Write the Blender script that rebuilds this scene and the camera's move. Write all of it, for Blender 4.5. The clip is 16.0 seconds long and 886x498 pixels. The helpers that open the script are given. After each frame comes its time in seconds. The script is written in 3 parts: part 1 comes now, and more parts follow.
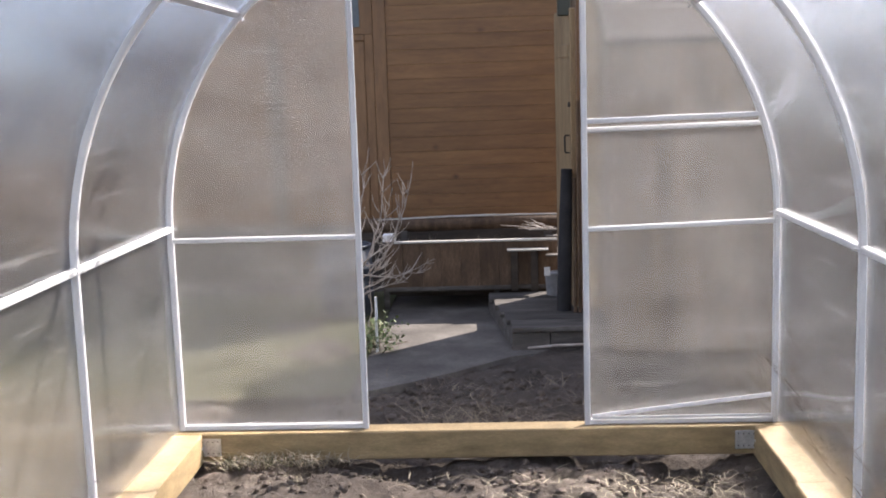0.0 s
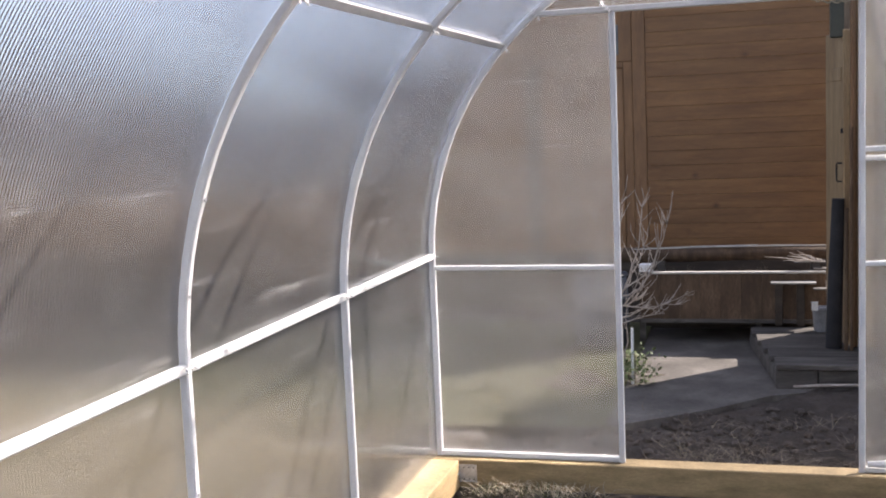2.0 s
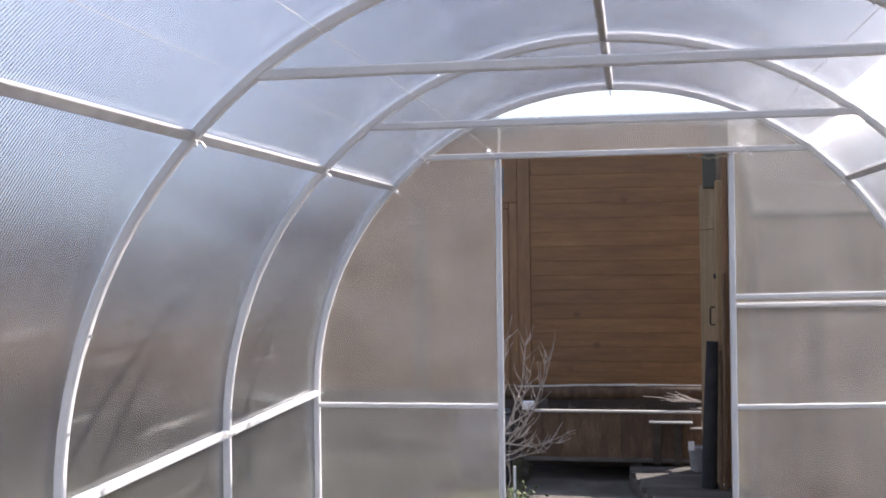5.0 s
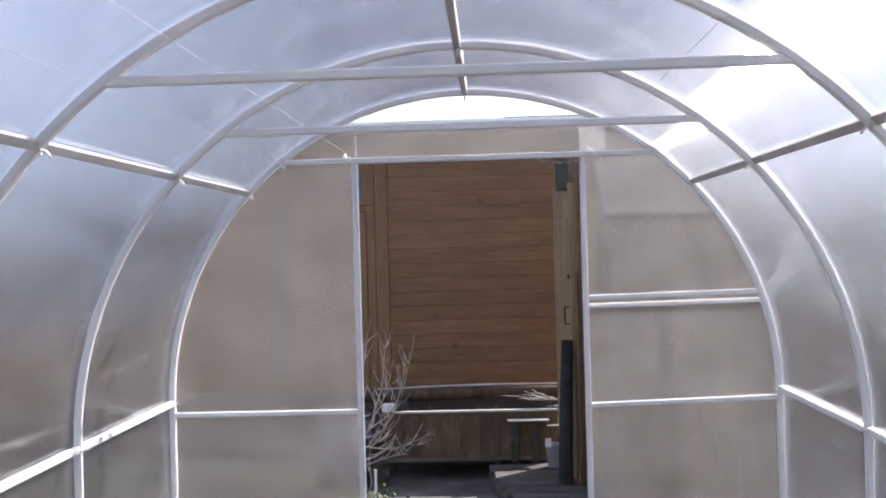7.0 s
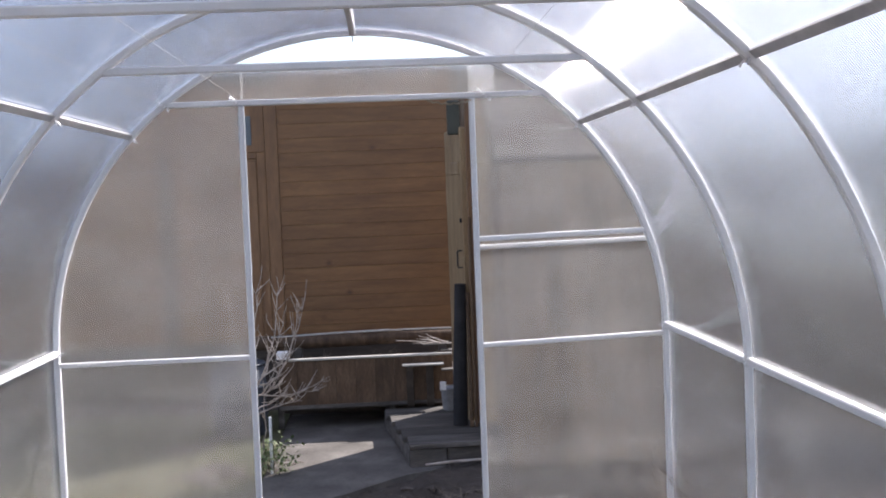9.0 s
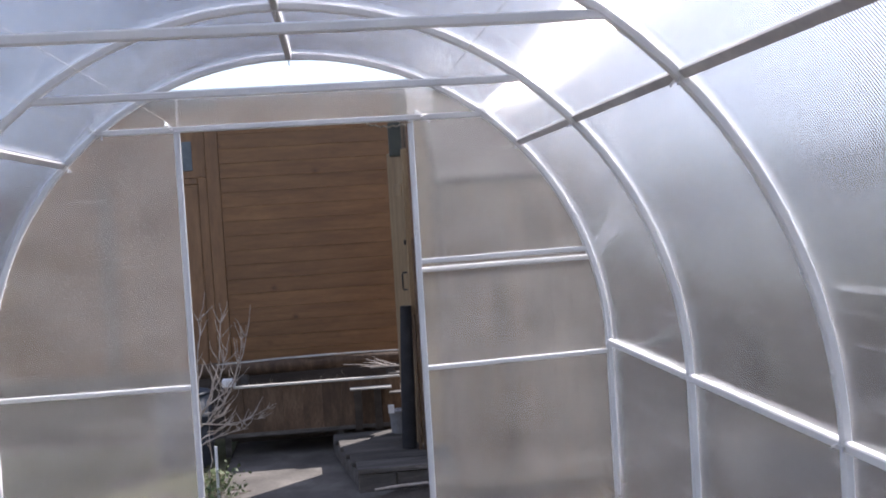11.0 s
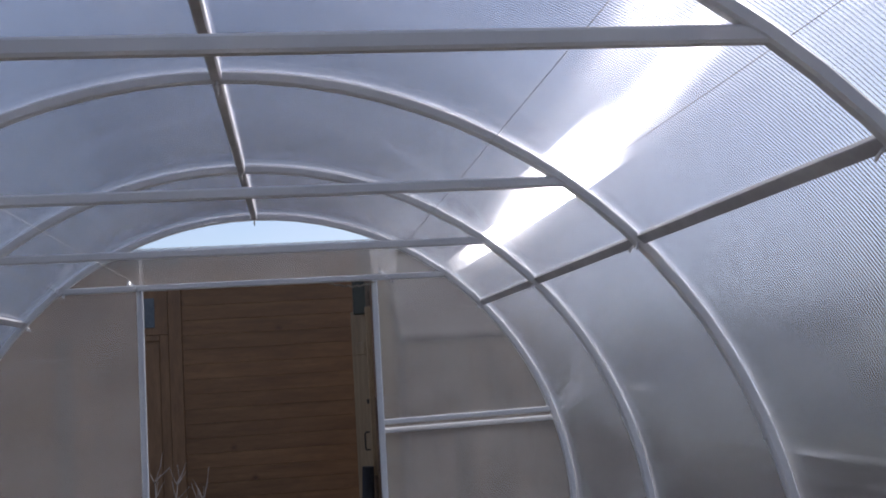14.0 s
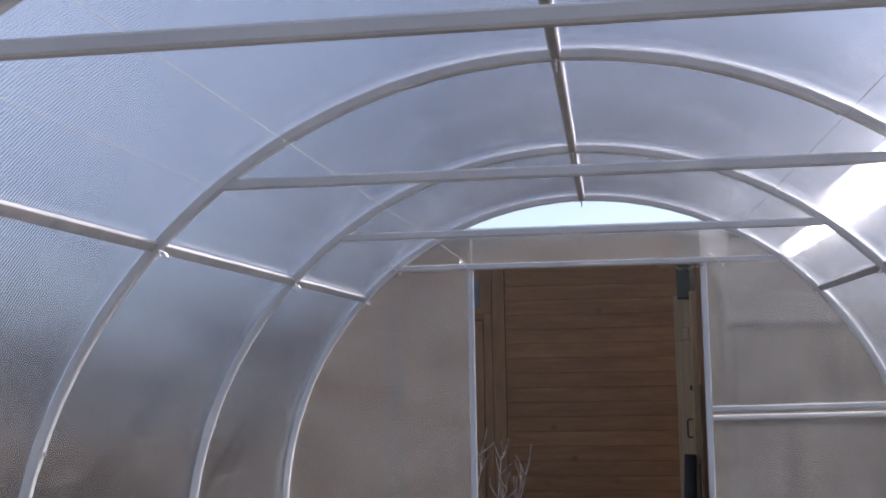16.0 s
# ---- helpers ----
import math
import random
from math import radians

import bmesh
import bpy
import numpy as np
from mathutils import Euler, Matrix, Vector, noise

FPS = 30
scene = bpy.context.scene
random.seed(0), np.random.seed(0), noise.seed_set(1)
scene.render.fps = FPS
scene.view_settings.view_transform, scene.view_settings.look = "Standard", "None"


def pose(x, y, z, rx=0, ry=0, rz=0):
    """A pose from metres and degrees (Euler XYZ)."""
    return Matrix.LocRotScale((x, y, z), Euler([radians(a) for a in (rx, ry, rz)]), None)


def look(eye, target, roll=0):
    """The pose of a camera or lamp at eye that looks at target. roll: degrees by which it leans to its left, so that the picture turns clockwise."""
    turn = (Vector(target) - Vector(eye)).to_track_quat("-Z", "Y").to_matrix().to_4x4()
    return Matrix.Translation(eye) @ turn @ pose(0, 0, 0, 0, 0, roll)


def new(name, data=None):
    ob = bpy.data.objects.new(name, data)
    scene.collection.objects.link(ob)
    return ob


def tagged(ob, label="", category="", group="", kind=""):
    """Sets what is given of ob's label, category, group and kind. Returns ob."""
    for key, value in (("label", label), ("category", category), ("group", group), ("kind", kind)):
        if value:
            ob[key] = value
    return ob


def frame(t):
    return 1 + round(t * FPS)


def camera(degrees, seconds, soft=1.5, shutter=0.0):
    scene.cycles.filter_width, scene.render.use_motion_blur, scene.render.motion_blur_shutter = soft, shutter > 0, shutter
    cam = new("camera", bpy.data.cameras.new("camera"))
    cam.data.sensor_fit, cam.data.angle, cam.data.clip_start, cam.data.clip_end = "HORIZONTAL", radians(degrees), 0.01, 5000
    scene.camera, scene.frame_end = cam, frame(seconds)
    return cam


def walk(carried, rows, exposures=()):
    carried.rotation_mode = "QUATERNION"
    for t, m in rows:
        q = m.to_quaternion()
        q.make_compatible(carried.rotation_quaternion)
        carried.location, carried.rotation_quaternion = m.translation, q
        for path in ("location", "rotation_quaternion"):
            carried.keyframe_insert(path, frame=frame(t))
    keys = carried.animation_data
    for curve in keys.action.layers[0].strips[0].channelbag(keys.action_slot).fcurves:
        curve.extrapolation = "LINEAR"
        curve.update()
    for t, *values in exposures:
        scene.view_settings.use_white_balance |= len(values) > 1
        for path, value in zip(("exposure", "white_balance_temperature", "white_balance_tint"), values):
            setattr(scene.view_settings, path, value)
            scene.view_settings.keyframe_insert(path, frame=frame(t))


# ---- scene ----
cam = camera(43.53, 16.0, soft=1.9)


def eye(x, y, z, yaw, pitch, roll):
    return pose(x, y, z, 0, 0, yaw) @ pose(0, 0, 0, 90 + pitch) @ pose(0, 0, 0, 0, 0, roll)


PATH = [
    (0, eye(0.119, -4.659, 1.610, 2.88, -8.29, -1.81)),
    (0.5, eye(0.109, -4.662, 1.613, 4.21, -7.36, -1.67)),
    (1, eye(0.098, -4.652, 1.611, 10.03, -7.32, -2.50)),
    (1.5, eye(0.087, -4.636, 1.613, 14.57, -6.71, -2.32)),
    (2, eye(0.079, -4.635, 1.618, 15.80, -6.42, -2.44)),
    (2.5, eye(0.077, -4.640, 1.624, 15.75, -5.82, -2.39)),
    (3, eye(0.074, -4.644, 1.631, 15.32, -5.22, -2.15)),
    (3.5, eye(0.073, -4.642, 1.638, 14.77, -3.85, -2.04)),
    (4, eye(0.074, -4.649, 1.645, 14.01, -2.35, -1.79)),
    (4.5, eye(0.080, -4.668, 1.649, 12.24, -0.86, -1.22)),
    (5, eye(0.085, -4.688, 1.650, 9.71, 0.17, -0.77)),
    (5.2, eye(0.086, -4.688, 1.654, 9.03, 0.45, -0.73)),
    (7.3, eye(0.090, -4.694, 1.668, 1.44, -0.18, -1.37)),
    (7.5, eye(0.090, -4.693, 1.666, 0.84, -0.72, -1.21)),
    (8, eye(0.091, -4.688, 1.654, -0.61, -1.62, -1.64)),
    (8.5, eye(0.097, -4.687, 1.644, -1.65, -2.08, -1.99)),
    (9, eye(0.109, -4.676, 1.636, -2.87, -2.71, -2.23)),
    (9.2, eye(0.114, -4.671, 1.636, -2.81, -2.93, -2.51)),
    (11.3, eye(0.143, -4.654, 1.648, -6.12, -1.13, -3.15)),
    (11.5, eye(0.143, -4.656, 1.648, -6.34, -0.20, -2.68)),
    (12, eye(0.141, -4.664, 1.654, -7.40, 2.06, -2.92)),
    (12.5, eye(0.142, -4.673, 1.657, -7.93, 4.25, -2.78)),
    (13, eye(0.142, -4.671, 1.659, -8.06, 5.07, -2.95)),
    (13.5, eye(0.144, -4.665, 1.661, -8.01, 5.86, -3.42)),
    (14, eye(0.147, -4.660, 1.663, -7.83, 6.07, -3.40)),
    (14.5, eye(0.143, -4.653, 1.666, -4.59, 6.57, -3.07)),
    (15, eye(0.130, -4.643, 1.665, 1.11, 6.89, -1.92)),
    (15.5, eye(0.114, -4.634, 1.658, 5.40, 6.84, -1.11)),
    (16, eye(0.100, -4.639, 1.650, 8.46, 5.92, -1.00)),
]
EXPOSURES = [(0.0, 1.32, 6950, 16), (1.0, 1.28, 7050, 17), (2.0, 1.13, 7050, 17), (3.0, 1.1, 7100, 18), (4.0, 1.06, 7050, 18), (5.2, 1.08, 6750, 17), (8.0, 1.12, 6600, 17), (9.2, 1.1, 6550, 16), (11.5, 0.95, 6350, 17), (12.2, 0.55, 6150, 17), (13.0, 0.1, 6150, 17), (14.5, -0.05, 6200, 18), (16.0, 0.38, 6350, 18)]
walk(cam, PATH, EXPOSURES)

# ---- light ----
SUN = Vector((0.54, 0.55, 0.61)).normalized()
world = bpy.data.worlds.new("sky")
scene.world = world
world.use_nodes = True
wn = world.node_tree.nodes
sky = wn.new("ShaderNodeTexSky")
sky.sky_type, sky.sun_disc = "NISHITA", False
sky.sun_elevation = math.asin(SUN.z)
sky.sun_rotation = math.atan2(SUN.x, SUN.y)
sky.air_density, sky.dust_density, sky.ozone_density = 1.0, 0.6, 2.2
wl = world.node_tree.links
sky_dir = wn.new("ShaderNodeTexCoord")
cloud = wn.new("ShaderNodeTexNoise")
cloud.inputs["Scale"].default_value, cloud.inputs["Detail"].default_value, cloud.inputs["Roughness"].default_value = 3.2, 6, 0.6
wl.new(sky_dir.outputs["Generated"], cloud.inputs["Vector"])
veil = wn.new("ShaderNodeMapRange")
veil.inputs[1].default_value, veil.inputs[2].default_value, veil.inputs[3].default_value, veil.inputs[4].default_value = 0.35, 0.7, 0.06, 0.45
wl.new(cloud.outputs["Fac"], veil.inputs[0])
sky_mix = wn.new("ShaderNodeMix")
sky_mix.data_type = "RGBA"
sky_mix.inputs[7].default_value = (6.6, 6.8, 7.9, 1)
wl.new(veil.outputs[0], sky_mix.inputs[0])
wl.new(sky.outputs[0], sky_mix.inputs[6])
wl.new(sky_mix.outputs[2], wn["Background"].inputs[0])
wn["Background"].inputs[1].default_value = 0.12
lamp = bpy.data.lights.new("sun", "SUN")
lamp.energy, lamp.angle, lamp.color = 4.9, radians(0.6), (1.0, 0.965, 0.92)
sun = new("sun", lamp)
sun.matrix_world = look(SUN * 30, (0, 0, 0))


# ---- materials ----
def shader(name):
    m = bpy.data.materials.new(name)
    m.use_nodes = True
    t = m.node_tree
    return m, t, t.nodes, t.links, t.nodes["Principled BSDF"]


def mapped(nodes, links, scale=(1, 1, 1), kind="Object"):
    tc = nodes.new("ShaderNodeTexCoord")
    mp = nodes.new("ShaderNodeMapping")
    mp.inputs["Scale"].default_value = scale
    links.new(tc.outputs[kind], mp.inputs[0])
    return mp.outputs[0]


def noise_tex(nodes, links, vec, scale, detail=5, rough=0.6):
    n = nodes.new("ShaderNodeTexNoise")
    n.inputs["Scale"].default_value, n.inputs["Detail"].default_value, n.inputs["Roughness"].default_value = scale, detail, rough
    links.new(vec, n.inputs["Vector"])
    return n.outputs["Fac"]


def ramp(nodes, links, fac, stops):
    r = nodes.new("ShaderNodeValToRGB")
    e = r.color_ramp.elements
    while len(e) < len(stops):
        e.new(0.5)
    for k, (p, c) in zip(e, stops):
        k.position, k.color = p, (*c, 1)
    links.new(fac, r.inputs[0])
    return r.outputs[0]


def mixed(nodes, links, fac, a, b, mode="MIX"):
    m = nodes.new("ShaderNodeMix")
    m.data_type, m.blend_type = "RGBA", mode
    if isinstance(fac, float):
        m.inputs[0].default_value = fac
    else:
        links.new(fac, m.inputs[0])
    for s, v in ((m.inputs[6], a), (m.inputs[7], b)):
        if isinstance(v, tuple):
            s.default_value = (*v, 1)
        else:
            links.new(v, s)
    return m.outputs[2]


def bumped(nodes, links, height, target, strength, dist=0.01):
    b = nodes.new("ShaderNodeBump")
    b.inputs["Strength"].default_value, b.inputs["Distance"].default_value = strength, dist
    links.new(height, b.inputs["Height"])
    links.new(b.outputs[0], target)
    return b


def two_tone(name, dark, mid, light, scale=(1, 1, 1), coarse=3.0, fine=40.0, rough=0.75, bump=0.3, metal=0.0, vary=0.0, dist=0.005, grain=0.7):
    """A plain surface with stains at one scale and grain at another; vary shifts the tone from piece to piece."""
    m, t, n, l, p = shader(name)
    v = mapped(n, l, scale)
    if vary:
        oi = n.new("ShaderNodeObjectInfo")
        ad = n.new("ShaderNodeVectorMath")
        sc = n.new("ShaderNodeVectorMath")
        sc.operation = "SCALE"
        sc.inputs[0].default_value = (13, 7, 29)
        l.new(oi.outputs["Random"], sc.inputs["Scale"])
        l.new(v, ad.inputs[0])
        l.new(sc.outputs[0], ad.inputs[1])
        v = ad.outputs[0]
    a = noise_tex(n, l, v, coarse, 4)
    b = noise_tex(n, l, v, fine, 6, 0.7)
    c1 = ramp(n, l, a, [(0.28, dark), (0.5, mid), (0.75, light)])
    c2 = ramp(n, l, b, [(0.3, (0.62, 0.62, 0.62)), (0.7, (1.15, 1.15, 1.15))])
    c = mixed(n, l, grain, c1, c2, "MULTIPLY")
    if vary:
        mr = n.new("ShaderNodeMapRange")
        mr.inputs[3].default_value, mr.inputs[4].default_value = 1 - vary, 1 + vary
        l.new(oi.outputs["Random"], mr.inputs[0])
        c = mixed(n, l, 1.0, c, mr.outputs[0], "MULTIPLY")
    l.new(c, p.inputs["Base Color"])
    p.inputs["Roughness"].default_value, p.inputs["Metallic"].default_value = rough, metal
    bumped(n, l, b, p.inputs["Normal"], bump, dist)
    return m


FLUTE = 0.0100


def sheet_material(name, axis, rough, ripple, haze, through_share, streak, spread, ior, warp):
    """Twin-wall polycarbonate: clear, ribbed along its channels, lightly hazed. Its ribs turn the surface to and fro across the channels."""
    m, t, n, l, p = shader(name)
    n.remove(p)
    v = mapped(n, l)
    sep = n.new("ShaderNodeSeparateXYZ")
    l.new(v, sep.inputs[0])
    geo = n.new("ShaderNodeNewGeometry")
    cloud = noise_tex(n, l, mapped(n, l, (1.2, 1.2, 2.6)), 1.9, 6, 0.62)
    wn_ = n.new("ShaderNodeTexNoise")
    wn_.inputs["Scale"].default_value, wn_.inputs["Detail"].default_value = 1.6, 2
    l.new(mapped(n, l, (0.8, 0.8, 2.6)), wn_.inputs["Vector"])
    half = n.new("ShaderNodeVectorMath")
    half.operation = "SUBTRACT"
    half.inputs[1].default_value = (0.5, 0.5, 0.5)
    l.new(wn_.outputs["Color"], half.inputs[0])
    wave = n.new("ShaderNodeVectorMath")
    wave.operation = "SCALE"
    wave.inputs["Scale"].default_value = warp
    l.new(half.outputs[0], wave.inputs[0])
    wavy = wave.outputs[0]

    def ribbed(amount):
        a = n.new("ShaderNodeMath")
        a.operation = "MULTIPLY"
        a.inputs[1].default_value = 2 * math.pi / FLUTE
        l.new(sep.outputs[axis], a.inputs[0])
        b = n.new("ShaderNodeMath")
        b.operation = "SINE"
        l.new(a.outputs[0], b.inputs[0])
        k = n.new("ShaderNodeVectorMath")
        k.operation = "SCALE"
        k.inputs[0].default_value = (amount if axis == "X" else 0, amount if axis == "Y" else 0, 0)
        l.new(b.outputs[0], k.inputs["Scale"])
        g = n.new("ShaderNodeVectorMath")
        l.new(geo.outputs["Normal"], g.inputs[0])
        l.new(wavy, g.inputs[1])
        d = n.new("ShaderNodeVectorMath")
        l.new(g.outputs[0], d.inputs[0])
        l.new(k.outputs[0], d.inputs[1])
        e = n.new("ShaderNodeVectorMath")
        e.operation = "NORMALIZE"
        l.new(d.outputs[0], e.inputs[0])
        return e.outputs[0]

    def bent(rough, ior, amount):
        re = n.new("ShaderNodeBsdfRefraction")
        re.inputs["Color"].default_value = (0.97, 0.975, 0.99, 1)
        re.inputs["Roughness"].default_value, re.inputs["IOR"].default_value = rough, ior
        l.new(ribbed(amount), re.inputs["Normal"])
        return re.outputs[0]

    def blend(fac, a, b):
        x = n.new("ShaderNodeMixShader")
        if isinstance(fac, float):
            x.inputs[0].default_value = fac
        else:
            l.new(fac, x.inputs[0])
        l.new(a, x.inputs[1])
        l.new(b, x.inputs[2])
        return x.outputs[0]

    tl = n.new("ShaderNodeBsdfTranslucent")
    tl.inputs["Color"].default_value = (0.74, 0.79, 0.88, 1)
    df = n.new("ShaderNodeBsdfDiffuse")
    df.inputs["Color"].default_value = (0.86, 0.82, 0.74, 1)
    gl = n.new("ShaderNodeBsdfGlossy")
    gl.inputs["Roughness"].default_value = 0.05
    gl.inputs["Color"].default_value = (0.95, 0.95, 0.95, 1)
    l.new(ribbed(0.06), gl.inputs["Normal"])
    mr = n.new("ShaderNodeMapRange")
    mr.inputs[1].default_value, mr.inputs[2].default_value = 0.3, 0.7
    mr.inputs[3].default_value, mr.inputs[4].default_value = haze * 0.5, haze * 1.5
    l.new(cloud, mr.inputs[0])
    wipe = noise_tex(n, l, mapped(n, l, (1.3, 1.3, 26)), 1.5, 4, 0.55)
    scuff = n.new("ShaderNodeMapRange")
    scuff.inputs[1].default_value, scuff.inputs[2].default_value, scuff.inputs[3].default_value, scuff.inputs[4].default_value = 0.60, 0.74, 0.0, 0.10
    l.new(wipe, scuff.inputs[0])
    dirt = n.new("ShaderNodeMath")
    l.new(mr.outputs[0], dirt.inputs[0])
    l.new(scuff.outputs[0], dirt.inputs[1])
    clear = blend(streak, bent(rough, 1.2, ripple), bent(0.17, 1.5, 2.3))
    clear = blend(spread, clear, bent(0.6, 1.2, 0.5))
    hazed = blend(dirt.outputs[0], clear, blend(through_share, df.outputs[0], tl.outputs[0]))
    fr = n.new("ShaderNodeFresnel")
    fr.inputs["IOR"].default_value = ior
    gloss = n.new("ShaderNodeMath")
    gloss.operation, gloss.use_clamp = "MULTIPLY", True
    gloss.inputs[1].default_value = 1.8
    l.new(fr.outputs[0], gloss.inputs[0])
    l.new(blend(gloss.outputs[0], hazed, gl.outputs[0]), n["Material Output"].inputs[0])
    return m


POLY_Y = sheet_material("polycarbonate_arch", "Y", 0.18, 0.13, 0.030, 0.5, 0.13, 0.03, 1.2, 0.13)
POLY_X = sheet_material("polycarbonate_end", "X", 0.20, 0.07, 0.080, 0.10, 0.03, 0.0, 1.3, 0.04)
TUBE = two_tone("painted_tube", (0.44, 0.45, 0.46), (0.47, 0.48, 0.49), (0.51, 0.52, 0.52), coarse=6, fine=30, rough=0.45, bump=0.01, grain=0.08)
GREYTUBE = two_tone("grey_tube", (0.27, 0.27, 0.28), (0.33, 0.33, 0.34), (0.40, 0.40, 0.41), coarse=9, fine=60, rough=0.5, bump=0.03, metal=0.15, grain=0.2)
STEEL = two_tone("zinc_steel", (0.42, 0.43, 0.45), (0.55, 0.56, 0.58), (0.68, 0.69, 0.70), coarse=20, fine=160, rough=0.38, bump=0.1, metal=0.9)
TIMBER = two_tone("new_timber", (0.16, 0.112, 0.052), (0.24, 0.172, 0.084), (0.34, 0.25, 0.13), scale=(1, 1, 4), coarse=5, fine=60, rough=0.7, bump=0.35)
SOIL = two_tone("soil", (0.042, 0.032, 0.026), (0.073, 0.057, 0.046), (0.125, 0.10, 0.082), coarse=2.6, fine=55, rough=0.95, bump=0.9, dist=0.02)
CLOD = two_tone("soil_clod", (0.05, 0.039, 0.031), (0.085, 0.067, 0.054), (0.14, 0.113, 0.092), coarse=9, fine=70, rough=0.95, bump=0.4, dist=0.003)
# Paler copy of the weathered boards; sunlight is put into the colour.
SUNLITWOOD = two_tone("sunlit_tone_wood", (0.33, 0.31, 0.28), (0.45, 0.43, 0.39), (0.58, 0.56, 0.52), scale=(1, 6, 6), coarse=3, fine=24, rough=0.8, bump=0.3, vary=0.15)
SIDING = two_tone("varnished_siding", (0.124, 0.055, 0.018), (0.176, 0.083, 0.028), (0.226, 0.114, 0.042), scale=(1, 4, 9), coarse=2.0, fine=14, rough=0.55, bump=0.15, vary=0.10)


def add_knots(m):
    """Scattered dark knots over a boarded surface."""
    n, l = m.node_tree.nodes, m.node_tree.links
    p = n["Principled BSDF"]
    old = p.inputs["Base Color"].links[0].from_socket
    oi = n.new("ShaderNodeObjectInfo")
    tc = n.new("ShaderNodeTexCoord")
    ad = n.new("ShaderNodeVectorMath")
    sc = n.new("ShaderNodeVectorMath")
    sc.operation = "SCALE"
    sc.inputs[0].default_value = (31, 0, 17)
    l.new(oi.outputs["Random"], sc.inputs["Scale"])
    l.new(tc.outputs["Object"], ad.inputs[0])
    l.new(sc.outputs[0], ad.inputs[1])
    v = n.new("ShaderNodeTexVoronoi")
    v.inputs["Scale"].default_value = 3.4
    l.new(ad.outputs[0], v.inputs["Vector"])
    k = ramp(n, l, v.outputs["Distance"], [(0.03, (0.42, 0.36, 0.33)), (0.075, (0.74, 0.69, 0.67)), (0.14, (1, 1, 1))])
    l.new(mixed(n, l, 1.0, old, k, "MULTIPLY"), p.inputs["Base Color"])


add_knots(SIDING)
TRIM = two_tone("varnished_trim", (0.128, 0.062, 0.025), (0.18, 0.09, 0.036), (0.235, 0.123, 0.053), scale=(6, 4, 1), coarse=2.0, fine=14, rough=0.55, bump=0.2, vary=0.1)
PALE = two_tone("pale_board", (0.20, 0.13, 0.068), (0.275, 0.187, 0.10), (0.36, 0.26, 0.15), scale=(8, 4, 1), coarse=2.0, fine=16, rough=0.65, bump=0.2)
OLDWOOD = two_tone("weathered_board", (0.042, 0.036, 0.031), (0.076, 0.067, 0.059), (0.15, 0.137, 0.123), scale=(1, 6, 6), coarse=3, fine=24, rough=0.85, bump=0.5, vary=0.2)
BROWNBOARD = two_tone("brown_board", (0.055, 0.031, 0.017), (0.095, 0.056, 0.031), (0.17, 0.11, 0.066), scale=(6, 6, 1.6), coarse=2.5, fine=20, rough=0.8, bump=0.4, vary=0.2)
# Darker board tone; on the house foot and bed back it paints shade.
DARKWOOD = two_tone("dark_board", (0.03, 0.022, 0.016), (0.05, 0.037, 0.027), (0.08, 0.06, 0.045), scale=(1, 6, 6), coarse=3, fine=24, rough=0.85, bump=0.4)
CONCRETE = two_tone("paving", (0.066, 0.058, 0.050), (0.112, 0.10, 0.088), (0.20, 0.182, 0.162), coarse=3, fine=40, rough=0.9, bump=0.4)
DARKROLL = two_tone("roofing_felt", (0.010, 0.010, 0.012), (0.017, 0.017, 0.02), (0.03, 0.03, 0.034), coarse=8, fine=80, rough=0.9, bump=0.3)
WHITE = two_tone("white_plastic", (0.68, 0.68, 0.68), (0.78, 0.78, 0.78), (0.82, 0.82, 0.82), coarse=8, fine=60, rough=0.45, bump=0.05)
TWIG = two_tone("bark", (0.24, 0.20, 0.17), (0.38, 0.33, 0.29), (0.52, 0.47, 0.42), coarse=20, fine=120, rough=0.8, bump=0.3)
STRAW = two_tone("straw", (0.15, 0.125, 0.085), (0.24, 0.205, 0.15), (0.36, 0.315, 0.24), coarse=12, fine=80, rough=0.9, bump=0.2)
LEAF = two_tone("leaf", (0.05, 0.085, 0.025), (0.09, 0.13, 0.04), (0.16, 0.19, 0.08), coarse=20, fine=90, rough=0.6, bump=0.2)
GREEN = two_tone("green_paint", (0.018, 0.021, 0.013), (0.028, 0.031, 0.02), (0.045, 0.048, 0.032), coarse=8, fine=70, rough=0.5, bump=0.1)
BLUE = two_tone("blue_paint", (0.055, 0.07, 0.08), (0.08, 0.10, 0.115), (0.11, 0.135, 0.15), coarse=8, fine=70, rough=0.5, bump=0.1)
FENCE = two_tone("fence_board", (0.11, 0.078, 0.05), (0.18, 0.13, 0.088), (0.26, 0.20, 0.14), scale=(5, 5, 1), coarse=2, fine=16, rough=0.85, bump=0.4, vary=0.25)
ROOFING = two_tone("grey_roofing", (0.16, 0.16, 0.17), (0.22, 0.22, 0.23), (0.28, 0.28, 0.29), coarse=2, fine=30, rough=0.7, bump=0.2)
ROPE = two_tone("cord", (0.30, 0.285, 0.26), (0.46, 0.44, 0.40), (0.60, 0.58, 0.53), coarse=30, fine=200, rough=0.9, bump=0.3)


# ---- building helpers ----
def thing(name, label, category, loc=(0, 0, 0), group="", kind=""):
    e = new(name)
    e.empty_display_size = 0.1
    e.location = loc
    return tagged(e, label, category, group, kind)


def mesh_of(bm, material, smooth=False, name="piece"):
    me = bpy.data.meshes.new(name)
    bmesh.ops.recalc_face_normals(bm, faces=bm.faces)
    bm.to_mesh(me)
    bm.free()
    me.materials.append(material)
    if smooth:
        for f in me.polygons:
            f.use_smooth = True
    return me


